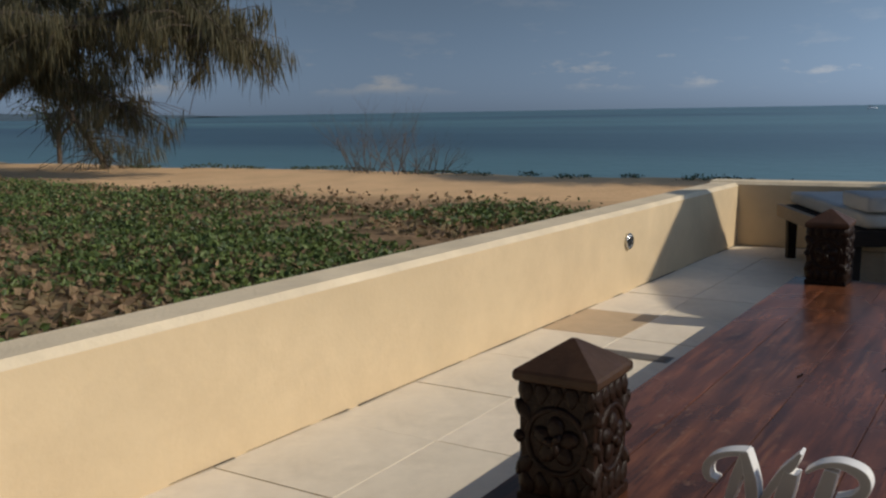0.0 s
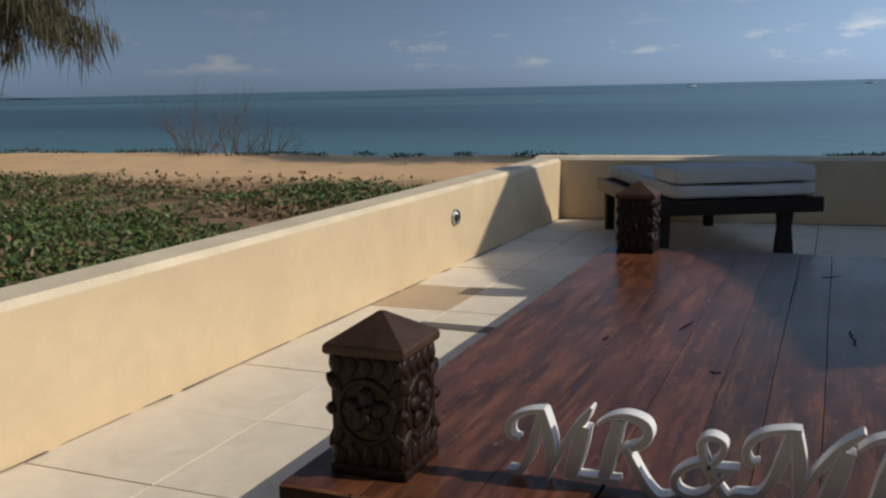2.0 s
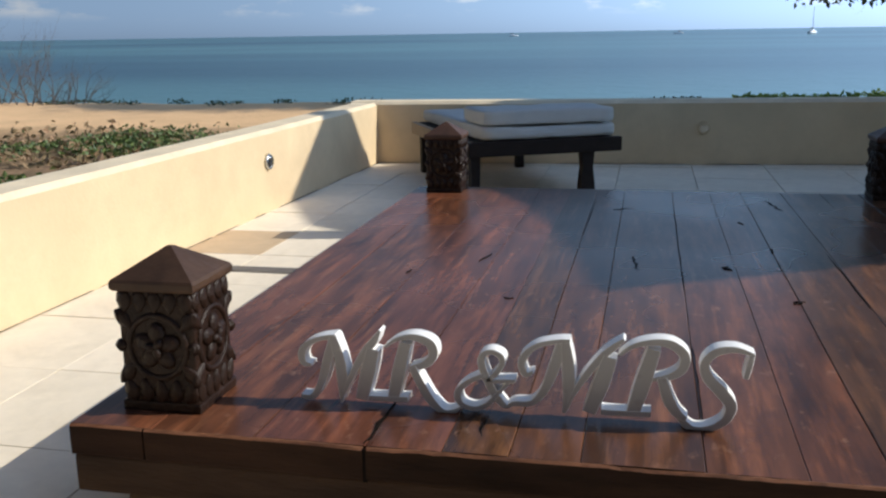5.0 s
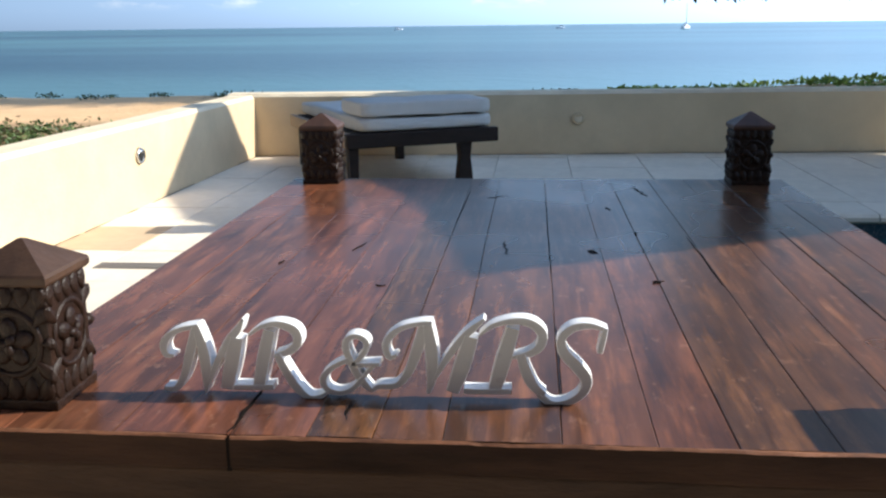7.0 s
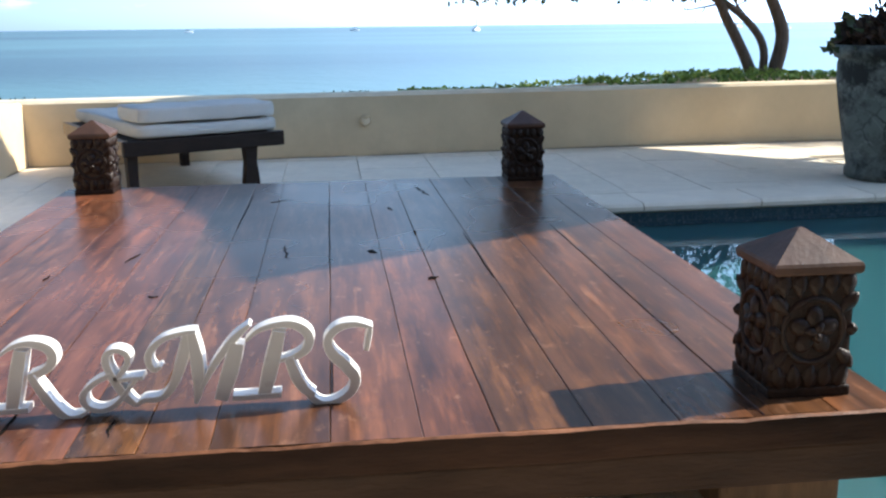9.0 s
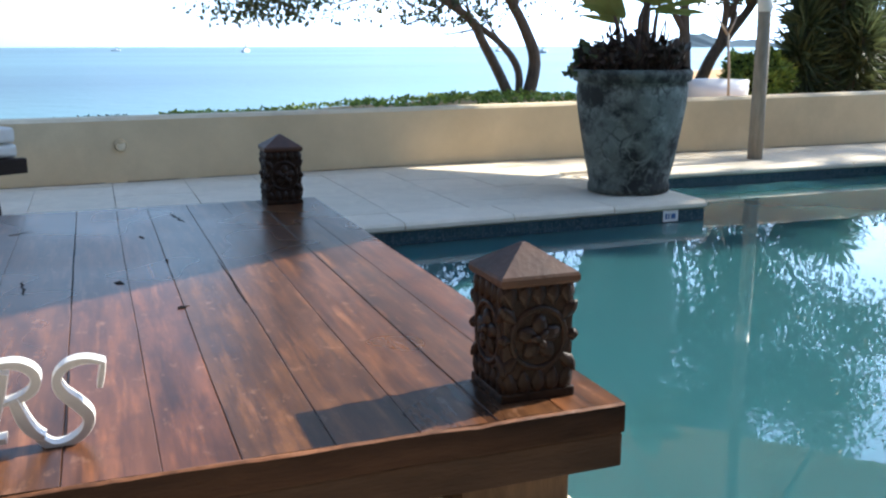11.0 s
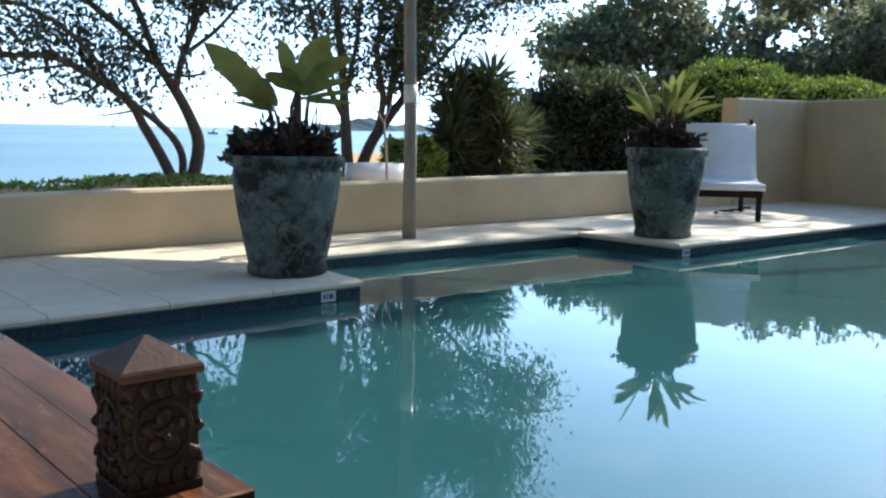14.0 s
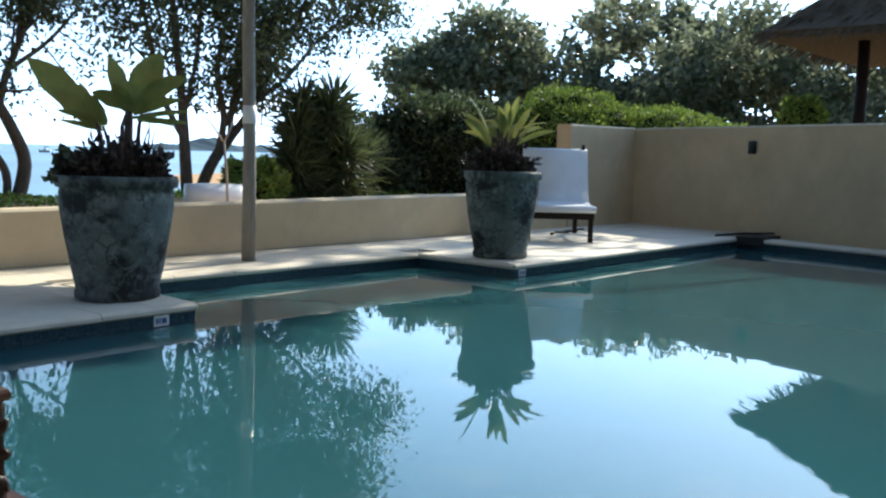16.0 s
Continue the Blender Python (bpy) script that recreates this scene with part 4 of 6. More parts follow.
# ---- planters ----
def blade(bm, root, way, length, width, droop, cup=0.25, seg=7, twist=0.0):
    """A broad leaf with a midrib, arching from its root."""
    p, d = Vector(root), Vector(way).normalized()
    side = d.cross(Vector((0, 0, 1)))
    side = side.normalized() if side.length > 0.05 else Vector((1, 0, 0))
    side = Matrix.Rotation(twist, 3, d) @ side
    rows = []
    for i in range(seg + 1):
        f = i / seg
        w = width * (math.sin(math.pi * min(1, f * 0.94 + 0.06)) ** 0.7) * 0.5
        w *= 1 + 0.22 * noise.noise((root[0] * 31 + f * 5, root[2] * 17, length * 40))
        up = side.cross(d).normalized()
        rows.append([bm.verts.new(p - side * w + up * w * cup), bm.verts.new(p), bm.verts.new(p + side * w + up * w * cup)])
        p = p + d * length / seg
        d = (d + Vector((0, 0, -droop / seg))).normalized()
    for r, q in zip(rows, rows[1:]):
        for k in range(2):
            bm.faces.new((r[k], r[k + 1], q[k + 1], q[k]))


def build_pot(x, y, label, seed, turn, tall=1.0):
    t = thing("planter", pose(x, y, 0, 0, 0, turn), label, "planter", "tall planters by the pool")
    bm = bmesh.new()
    prof = [(0.24, 0.0), (0.262, 0.012), (0.265, 0.05), (0.255, 0.065), (0.285, 0.2), (0.325, 0.4), (0.350, 0.56), (0.352, 0.66), (0.345, 0.69), (0.372, 0.70), (0.378, 0.745), (0.368, 0.768), (0.335, 0.770), (0.325, 0.72), (0.32, 0.68)]
    lathe(bm, [(r, z * tall) for r, z in prof], 40, 0.02)
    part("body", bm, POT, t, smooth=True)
    bm = bmesh.new()
    lathe(bm, [(0.31, 0.69 * tall), (0.31, 0.715 * tall), (0.15, 0.735 * tall)], 20)
    part("soil", bm, SOIL, t)
    return t


def plant_stubs(parent, seed, k, base, tall=1.0):
    """Old stems and small dark leaves, taller towards the middle."""
    rng = np.random.default_rng(seed)
    p, d = [], []
    bm = bmesh.new()
    for _ in range(k):
        a, r = rng.uniform(0, math.tau), 0.30 * math.sqrt(rng.uniform())
        h = (rng.uniform(0.04, 0.10) + 0.16 * max(0, 1 - r / 0.26) * rng.uniform(0.4, 1.2)) * tall
        x, y = r * math.cos(a), r * math.sin(a)
        lean = rng.normal(0, 0.04, 2)
        tube(bm, [(x, y, base - 0.02), (x + lean[0], y + lean[1], base + h + 0.05)], [0.010, 0.006], 5)
        for _ in range(14):
            f = rng.uniform(0.1, 1.1)
            p.append((x + lean[0] * f + rng.normal(0, 0.02), y + lean[1] * f + rng.normal(0, 0.02), base + f * (h + 0.03)))
            d.append((rng.normal(0, 0.5) + 0.4 * math.cos(a), rng.normal(0, 0.5) + 0.4 * math.sin(a), rng.normal(0.7, 0.5)))
    part("stem_tuft", bm, REDLEAF, parent, "short brown cut stems")
    leaf_object("undergrowth", p, d, 0.075, 0.042, REDLEAF, parent, "small dark red-green leaves", rng)


# leaves are set out about each pot in its own turned axes
pot = build_pot(4.36, 3.62, "tall mossy concrete planter with broad pale leaves", 1, -38, 1.025)
plant_stubs(pot, 3, 80, 0.74, 1.25)
# root, tip, width, droop and twist of each leaf
for root, tip, wd, dr, tw in [
        ((-0.12, 0.00, 1.10), (-0.50, -0.02, 1.49), 0.21, 0.25, 1.1),
        ((-0.10, 0.05, 1.08), (-0.24, 0.10, 1.36), 0.11, 0.3, 0.9),
        ((0.05, 0.03, 1.20), (-0.05, 0.05, 1.53), 0.14, 0.1, 1.2),
        ((0.08, -0.03, 1.20), (0.27, -0.05, 1.55), 0.21, 0.2, 1.2),
        ((0.12, 0.00, 1.22), (0.42, -0.05, 1.42), 0.14, 0.9, 0.9),
        ((0.09, -0.06, 1.21), (-0.12, -0.12, 1.29), 0.12, 0.3, 1.0),
        ((0.10, 0.02, 1.18), (0.38, 0.05, 1.27), 0.10, 0.5, 0.8),
        ((0.06, 0.06, 1.18), (0.14, 0.22, 1.46), 0.14, 0.3, 0.6),
        ((-0.08, -0.02, 1.12), (-0.34, -0.06, 1.18), 0.055, 0.2, 0.9),
        ((-0.08, 0.02, 1.07), (-0.34, 0.02, 1.12), 0.045, 0.2, 0.9),
        ((-0.06, -0.05, 1.10), (-0.16, -0.16, 1.28), 0.09, 0.5, 0.6),
        ((0.10, -0.02, 1.15), (0.44, -0.04, 1.20), 0.050, 0.3, 0.8),
        ((0.12, 0.02, 1.14), (0.42, 0.08, 1.13), 0.050, 0.2, 0.9),
        ((0.10, -0.05, 1.16), (0.36, -0.14, 1.10), 0.050, 0.3, 0.7),
        ((0.08, 0.00, 1.18), (0.00, -0.16, 1.34), 0.10, 0.5, 0.4)]:
    bm = bmesh.new()
    way = Vector(tip) - Vector(root) + Vector((0, 0, 0.10 * dr))
    blade(bm, root, way, (Vector(tip) - Vector(root)).length * 1.06, wd, dr * 0.6, 0.22, 9, tw if tip[0] < root[0] else -tw)
    part("leaf", bm, BIGLEAF, pot, "broad yellow-green leaf", smooth=True)
for x, y, h, r, lean in ((0.075, 0.0, 1.22, 0.034, 0.01), (-0.10, 0.0, 1.14, 0.022, -0.03), (-0.06, 0.06, 1.10, 0.018, -0.03), (0.13, 0.05, 1.20, 0.018, 0.02), (0.04, -0.05, 1.20, 0.018, 0.03), (0.17, -0.03, 1.10, 0.009, 0.03), (0.21, 0.03, 1.08, 0.008, 0.02), (0.24, -0.05, 1.02, 0.008, 0.04), (0.19, 0.08, 1.14, 0.008, 0.0)):
    bm = bmesh.new()
    tube(bm, [(x * 0.8, y * 0.8, 0.72), (x * 0.9, y * 0.9, 0.93), (x, y, h - 0.1), (x + lean, y, h)], [r, r * 0.9, r * 0.75, r * 0.4], 7)
    part("stalk", bm, STALK, pot, "brown leaf stalk")
# round dark leaves of a creeper that hangs over the rim
rng = np.random.default_rng(14)
p, d = [], []
for _ in range(55):
    a = rng.normal(math.pi, 0.45)
    f = rng.uniform(0, 1)
    r = 0.26 + 0.11 * f + rng.normal(0, 0.02)
    p.append((r * math.cos(a), r * math.sin(a), 0.80 + 0.20 * (1 - f) * rng.uniform(0.2, 1) - 0.06 * (f > 0.8)))
    d.append((math.cos(a) + rng.normal(0, 0.4), math.sin(a) + rng.normal(0, 0.4), rng.normal(0.2, 0.5)))
leaf_object("hanging_leaves", p, d, 0.075, 0.06, LEAF_DARK, pot, "round dark green leaves over the rim", rng)

pot = build_pot(8.42, 3.62, "tall dark mossy planter with spiky green leaves", 5, 70, 1.09)
plant_stubs(pot, 9, 90, 0.80, 1.25)
rnd = random.Random(8)
for i in range(20):
    a = i * 2.399 + rnd.uniform(-0.3, 0.3)
    out = rnd.uniform(0.06, 0.22)
    z = 1.11 + rnd.uniform(0, 0.18) - out * 0.3
    root = (out * math.cos(a), out * math.sin(a), z)
    bm = bmesh.new()
    blade(bm, root, (math.cos(a), math.sin(a), rnd.uniform(0.5, 2.6) * (1.2 - 3 * out)), rnd.uniform(0.30, 0.46), rnd.uniform(0.07, 0.12), rnd.uniform(0.2, 0.9), 0.35, 7, rnd.uniform(-0.9, 0.9))
    part("leaf", bm, BIGLEAF, pot, smooth=True)
    bm = bmesh.new()
    tube(bm, [(0.25 * root[0], 0.25 * root[1], 0.78), (0.55 * root[0], 0.55 * root[1], 0.96), (*root[:2], z + 0.01)], [0.012, 0.010, 0.007], 5)
    part("stalk", bm, STALK, pot)

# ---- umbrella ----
def build_umbrella():
    t = thing("umbrella", pose(6.30, 4.79, 0), "large square canvas umbrella on a weathered timber pole", "umbrella")
    bm = bmesh.new()
    tube(bm, [(0, 0, -0.01), (0.004, 0, 1.0), (-0.012, 0.005, 2.0), (0, 0, 3.86)], [0.062, 0.056, 0.054, 0.045], 14)
    part("pole", bm, POLE, t, smooth=True)
    bm = bmesh.new()
    tube(bm, [(0.0, 0.0, 1.20), (0, 0, 1.355)], [0.060, 0.059], 14)
    part("band", bm, WHITE, t, "white band round the pole", smooth=True)
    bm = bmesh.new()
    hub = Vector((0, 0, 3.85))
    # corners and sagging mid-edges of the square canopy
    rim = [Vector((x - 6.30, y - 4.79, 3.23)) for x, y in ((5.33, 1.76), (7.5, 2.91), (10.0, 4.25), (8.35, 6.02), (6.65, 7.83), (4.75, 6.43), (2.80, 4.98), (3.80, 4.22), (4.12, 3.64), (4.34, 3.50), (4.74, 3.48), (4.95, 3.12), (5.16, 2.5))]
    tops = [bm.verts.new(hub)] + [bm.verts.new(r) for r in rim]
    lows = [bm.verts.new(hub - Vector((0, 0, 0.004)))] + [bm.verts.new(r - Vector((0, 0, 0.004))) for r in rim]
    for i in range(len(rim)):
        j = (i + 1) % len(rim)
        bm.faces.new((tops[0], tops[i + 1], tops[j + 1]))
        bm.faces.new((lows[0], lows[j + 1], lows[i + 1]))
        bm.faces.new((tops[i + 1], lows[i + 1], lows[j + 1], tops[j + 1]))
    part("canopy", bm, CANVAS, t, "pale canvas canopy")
    for r in (rim[0], rim[1], rim[2], rim[3], rim[4], rim[5], rim[6], rim[10]):
        bm = bmesh.new()
        tube(bm, [hub - Vector((0, 0, 0.05)), r - Vector((0, 0, 0.03))], [0.018, 0.014], 6)
        part("rib", bm, TEAK, t)


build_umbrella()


# ---- reclining pool chair by the tall wall ----
def build_chair():
    """Local x runs from the front edge towards the backrest, local y across the seat."""
    t = thing("pool_chair", pose(10.62, 3.97, 0, 0, 0, 40.5), "teak recliner with white sling cover and raised back", "chair")
    W1 = 0.72
    for y in (-0.03, W1):
        bm = bmesh.new()
        box(bm, (-0.05, y, 0.27), (1.50, y + 0.04, 0.345), 0.006)
        part("side_rail", bm, TEAK, t)
    bm = bmesh.new()
    box(bm, (-0.085, -0.03, 0.27), (-0.052, W1 + 0.04, 0.345), 0.006)
    part("front_rail", bm, TEAK, t)
    for x in (0.0, 1.36):
        for y in (-0.03, W1 - 0.02):
            bm = bmesh.new()
            box(bm, (x - 0.03, y, 0.0), (x + 0.035, y + 0.055, 0.268), 0.008)
            part("leg", bm, TEAK, t)
    bm = bmesh.new()
    prof = [(-0.09, 0.35), (-0.10, 0.40), (-0.07, 0.425), (0.20, 0.425), (0.44, 0.43), (0.55, 0.47), (0.62, 0.60), (0.74, 0.88), (0.82, 1.07), (0.86, 1.10), (0.90, 1.07), (0.80, 0.80), (0.70, 0.56), (0.62, 0.42), (0.5, 0.36), (0.2, 0.352)]
    a = [bm.verts.new((x, -0.05, z)) for x, z in prof]
    b = [bm.verts.new((x, W1 + 0.03, z)) for x, z in prof]
    for i in range(len(prof)):
        j = (i + 1) % len(prof)
        bm.faces.new((a[i], a[j], b[j], b[i]))
    for ring in (a, b[::-1]):
        f = bm.faces.new(ring)
    bmesh.ops.triangulate(bm, faces=[f for f in bm.faces if len(f.verts) > 4])
    bmesh.ops.recalc_face_normals(bm, faces=bm.faces)
    part("seat_cover", bm, SEATWHITE, t, "white padded cover over seat and back", smooth=True)
    for y in (-0.02, W1 - 0.01):
        bm = bmesh.new()
        box(bm, (0.84, y, 0.98), (0.89, y + 0.035, 1.15), 0.006)
        part("back_post", bm, TEAK, t)
        bm = bmesh.new()
        tube(bm, [(1.3, y + 0.02, 0.33), (0.84, y + 0.02, 0.88)], [0.015, 0.015], 6)
        part("strut", bm, TEAK, t)


build_chair()


def build_hose():
    t = thing("garden_hose", pose(11.35, 4.90, 0.0), "dark garden hose lying in loops on the paving", "hose")
    bm = bmesh.new()
    line = smooth_line([(-0.20, -0.05, 0.018), (0.0, 0.06, 0.018), (0.16, -0.04, 0.020), (0.30, 0.10, 0.018), (0.50, 0.04, 0.018), (0.66, 0.16, 0.020), (0.80, 0.12, 0.018)], 7)
    tube(bm, line, [0.014] * len(line), 7)
    part("tube", bm, BLACK, t, smooth=True)
    bm = bmesh.new()
    tube(bm, [(-0.29, -0.09, 0.02), (-0.20, -0.05, 0.018)], [0.022, 0.018], 8)
    part("nozzle", bm, BLACK, t)


build_hose()


# ---- depth marks on the waterline ----
def depth_mark(m):
    t = thing("depth_marker", m, "small white pool depth tile with blue bars", "marker", "pool depth tiles")
    bm = bmesh.new()
    box(bm, (-0.054, -0.004, -0.034), (0.054, 0.004, 0.034), 0.002)
    part("tile", bm, WHITE, t)
    for x, w in ((-0.034, 0.012), (-0.014, 0.007), (0.018, 0.030)):
        bm = bmesh.new()
        box(bm, (x - w / 2, -0.0075, -0.016), (x + w / 2, -0.0045, 0.016))
        part("bar", bm, BLUEPAINT, t)


depth_mark(pose(4.36, 3.119, -0.083, 0, 0, 1.5))
depth_mark(pose(8.16, 3.157, -0.083, 0, 0, 0.5))


# ---- shadow strip, wall joints, skimmer lid and pole ----
def build_shadow_strip():
    # a thin shadow on the paving, modelled as a strip of grey bars
    t = thing("shadow_strip", pose(-0.63, 1.90, 0), "narrow grey bars standing in for a shadow on the paving", "drain")
    bm = bmesh.new()
    box(bm, (-0.17, -0.045, -0.01), (0.17, 0.045, 0.003), 0.001)
    part("frame", bm, TILE_GREY, t)
    for i in range(4):
        bm = bmesh.new()
        box(bm, (-0.16, -0.036 + i * 0.019, 0.0032), (0.16, -0.024 + i * 0.019, 0.006))
        part("bar", bm, TILE_GREY, t)


build_shadow_strip()


def base_joint():
    """Dark open joint, broken in places, where the paving meets the west wall."""
    bm = bmesh.new()
    rnd2 = random.Random(6)
    y = -2.0
    while y < 5.0:
        ln = rnd2.uniform(0.1, 0.5)
        w0, w1 = rnd2.uniform(0.002, 0.011), rnd2.uniform(0.002, 0.010)
        vs = [bm.verts.new(q) for q in ((west_x(y) - 0.002, y, 0.0035), (west_x(y) + w0, y, 0.0035), (west_x(y + ln) + w1, y + ln, 0.0035), (west_x(y + ln) - 0.002, y + ln, 0.0035))]
        bm.faces.new(vs)
        y += ln + rnd2.choice((0.0, 0.0, 0.05, 0.2))
    tagged(part("trim", bm, SOIL), "dark gritty joint at the foot of the wall", "joint", kind="structure")
    bm = bmesh.new()
    face = [q for q, _ in N]
    foot = lambda x: float(np.interp(x, [p[0] for p in face], [p[1] for p in face]))
    x = -1.1
    while x < 11.2:
        ln = rnd2.uniform(0.2, 0.7)
        w0, w1 = rnd2.uniform(0.006, 0.022), rnd2.uniform(0.006, 0.020)
        bm.faces.new([bm.verts.new(q) for q in ((x, foot(x) + 0.002, 0.0036), (x, foot(x) - w0, 0.0036), (x + ln, foot(x + ln) - w1, 0.0036), (x + ln, foot(x + ln) + 0.002, 0.0036))])
        x += ln + rnd2.choice((0.0, 0.0, 0.0, 0.15))
    tagged(part("trim", bm, SOIL), "dark gritty joint at the foot of the sea wall", "joint", kind="structure")


base_joint()


def build_skimmer():
    t = thing("skimmer_cover", pose(13.30, 3.02, 0), "dark skimmer opening at the pool corner", "skimmer")
    bm = bmesh.new()
    box(bm, (-0.35, -0.2, -0.09), (0.22, 0.18, 0.035), 0.015)
    part("lid", bm, BLACK, t)


build_skimmer()


def build_pole():
    t = thing("pool_pole", pose(12.95, 3.48, 0.0), "dark telescopic pool pole lying on the paving", "pole")
    for a, b, r in (((0, 0, 0.018), (0.36, -0.27, 0.046), 0.016), ((0.36, -0.27, 0.046), (0.70, -0.52, 0.050), 0.013)):
        bm = bmesh.new()
        tube(bm, [a, b], [r, r], 7)
        part("tube", bm, BLACK, t, smooth=True)


build_pole()


# ---- trees ----
def grow(bm, p, d, length, r, depth, rng, tips, lift=0.15, spread=0.7, seg=6):
    """A limb that wanders and forks; its twig ends are gathered in tips."""
    pts, rad = [Vector([float(c) for c in p])], [float(r)]
    d = Vector(d).normalized()
    length = float(length)
    for i in range(4):
        d = (d + Vector((rng.normal(0, 0.18), rng.normal(0, 0.18), rng.normal(0, 0.14) + lift * 0.25))).normalized()
        pts.append(pts[-1] + d * length / 4)
        rad.append(float(r) * (1 - 0.14 * (i + 1)))
        if depth <= 1:
            tips.append(pts[-1].copy())
    tube(bm, pts, rad, seg if depth > 1 else 4)
    if depth <= 0:
        return
    for _ in range(3 if depth > 1 else 4):
        i = int(rng.integers(2, 5))
        way = (d + Vector(rng.normal(0, spread, 3).tolist())).normalized()
        grow(bm, pts[i], way, length * rng.uniform(0.55, 0.8), rad[i] * 0.6, depth - 1, rng, tips, lift, spread, seg)


def forked_tree(name, base, stems, label, seed, leaves, leaf_len, leaf_w, scatter, mat=None, depth=2, lift=0.1, limb=0.75, lowest=-9.0, open_below=-9.0, few=0.35):
    """stems: (points, radii) of the main stems, relative to the base."""
    rng = np.random.default_rng(seed)
    t = thing(name, pose(*base), label, "tree")
    bm = bmesh.new()
    tips = []
    for pts, radii in stems:
        line = smooth_line([(*p, r) for p, r in zip(pts, radii)], 5)
        tube(bm, [q[:3] for q in line], [q[3] for q in line], 9)
        k = len(line)
        for i in range(int(k * 0.45), k, 2):
            d = Vector(line[min(i + 1, k - 1)][:3]) - Vector(line[i - 1][:3])
            way = d.normalized() + Vector(rng.normal(0, 0.75, 3).tolist())
            grow(bm, line[i][:3], way, limb * rng.uniform(0.6, 1.2), line[i][3] * 0.55, depth - 1, rng, tips, lift)
        grow(bm, line[-1][:3], Vector(line[-1][:3]) - Vector(line[-2][:3]), limb, line[-1][3] * 0.8, depth, rng, tips, lift)
    part("trunk", bm, BARK, t, smooth=True)
    pick = rng.integers(0, len(tips), leaves)
    p = np.array([tips[i] for i in pick]) + rng.normal(0, scatter, (leaves, 3))
    p = p[(p[:, 2] > lowest) & ((p[:, 2] > open_below) | (rng.uniform(size=leaves) < few))]
    leaf_object("crown", p, rand_dirs(rng, len(p), (0, 0, -0.3)), leaf_len, leaf_w, mat or LEAF, t, rng=rng)
    return t


forked_tree("beach_tree", (6.85, 10.72, 0.12), [
    ([(-0.05, 0, -0.1), (-0.26, 0, 0.36), (-0.52, 0.05, 0.85), (-0.80, 0, 1.22), (-1.7, -0.1, 1.68), (-2.4, -0.2, 1.66), (-3.1, -0.2, 1.72)], [0.085, 0.075, 0.068, 0.06, 0.045, 0.032, 0.018]),
    ([(0.0, 0.05, -0.1), (0.03, 0.05, 0.44), (-0.25, 0.05, 0.84), (-0.75, 0.1, 1.2), (-1.1, 0.2, 1.5)], [0.06, 0.055, 0.05, 0.042, 0.03]),
    ([(0.10, 0, -0.1), (0.26, 0, 0.56), (0.12, 0, 1.0), (-0.14, 0, 1.44), (-0.40, 0, 1.75), (-0.85, 0.1, 2.2), (-1.6, 0, 2.7)], [0.10, 0.09, 0.08, 0.07, 0.05, 0.035, 0.02])] + [
    ([(-0.06, 0, 1.38), (0.05, 0.05, 1.75), (0.22, 0, 2.2), (0.5, 0.1, 2.8)], [0.055, 0.05, 0.04, 0.025]),
    ([(-1.0, 0, 1.35), (-1.3, -0.2, 1.75), (-2.0, -0.4, 2.2), (-3.0, -0.5, 2.4)], [0.035, 0.03, 0.025, 0.015]),
    ([(-0.3, 0, 1.65), (-0.6, 0.2, 2.6), (-1.2, 0.3, 3.4), (-1.6, 0.2, 4.2)], [0.05, 0.045, 0.035, 0.02]),
    ([(0.2, 0, 2.15), (0.3, 0.2, 3.0), (-0.1, 0.3, 4.0)], [0.04, 0.035, 0.02]),
    ([(-1.2, 0.3, 3.3), (-2.2, 0.2, 3.6), (-3.2, 0.1, 3.8)], [0.03, 0.025, 0.015]),
    ([(-0.75, 0.1, 2.1), (-1.7, 0.2, 2.8), (-2.6, 0.1, 3.1)], [0.04, 0.034, 0.018]),
    ([(0.28, 0.1, 2.9), (0.9, 0.2, 3.6), (1.3, 0.2, 4.4)], [0.035, 0.03, 0.018]),
    ([(0.1, 0.0, 1.85), (0.7, 0.1, 2.3), (1.2, 0.1, 2.9)], [0.035, 0.028, 0.016]),
    ([(-2.4, -0.2, 1.68), (-2.8, -0.3, 1.62), (-3.15, -0.3, 1.45)], [0.028, 0.02, 0.010]),
    ([(-1.5, -0.1, 1.6), (-2.1, -0.2, 1.50), (-2.6, -0.2, 1.35)], [0.022, 0.016, 0.009]),
    ([(-1.6, 0.2, 4.1), (-2.8, 0.1, 4.7), (-3.8, 0.0, 4.9)], [0.03, 0.024, 0.014]),
    ([(-2.2, 0.2, 3.6), (-3.4, 0.1, 4.1), (-4.6, 0.0, 4.2)], [0.028, 0.022, 0.013]),
    ([(-1.4, 0.3, 3.8), (-2.0, 0.2, 4.6), (-2.4, 0.1, 5.2)], [0.03, 0.025, 0.015])],
    "leaning multi-stemmed beach tree with sparse dark leaves", 11, 58000, 0.078, 0.050, 0.20, LEAF_DARK, 2, 0.3, 0.68, 1.10, 2.5, 0.32)

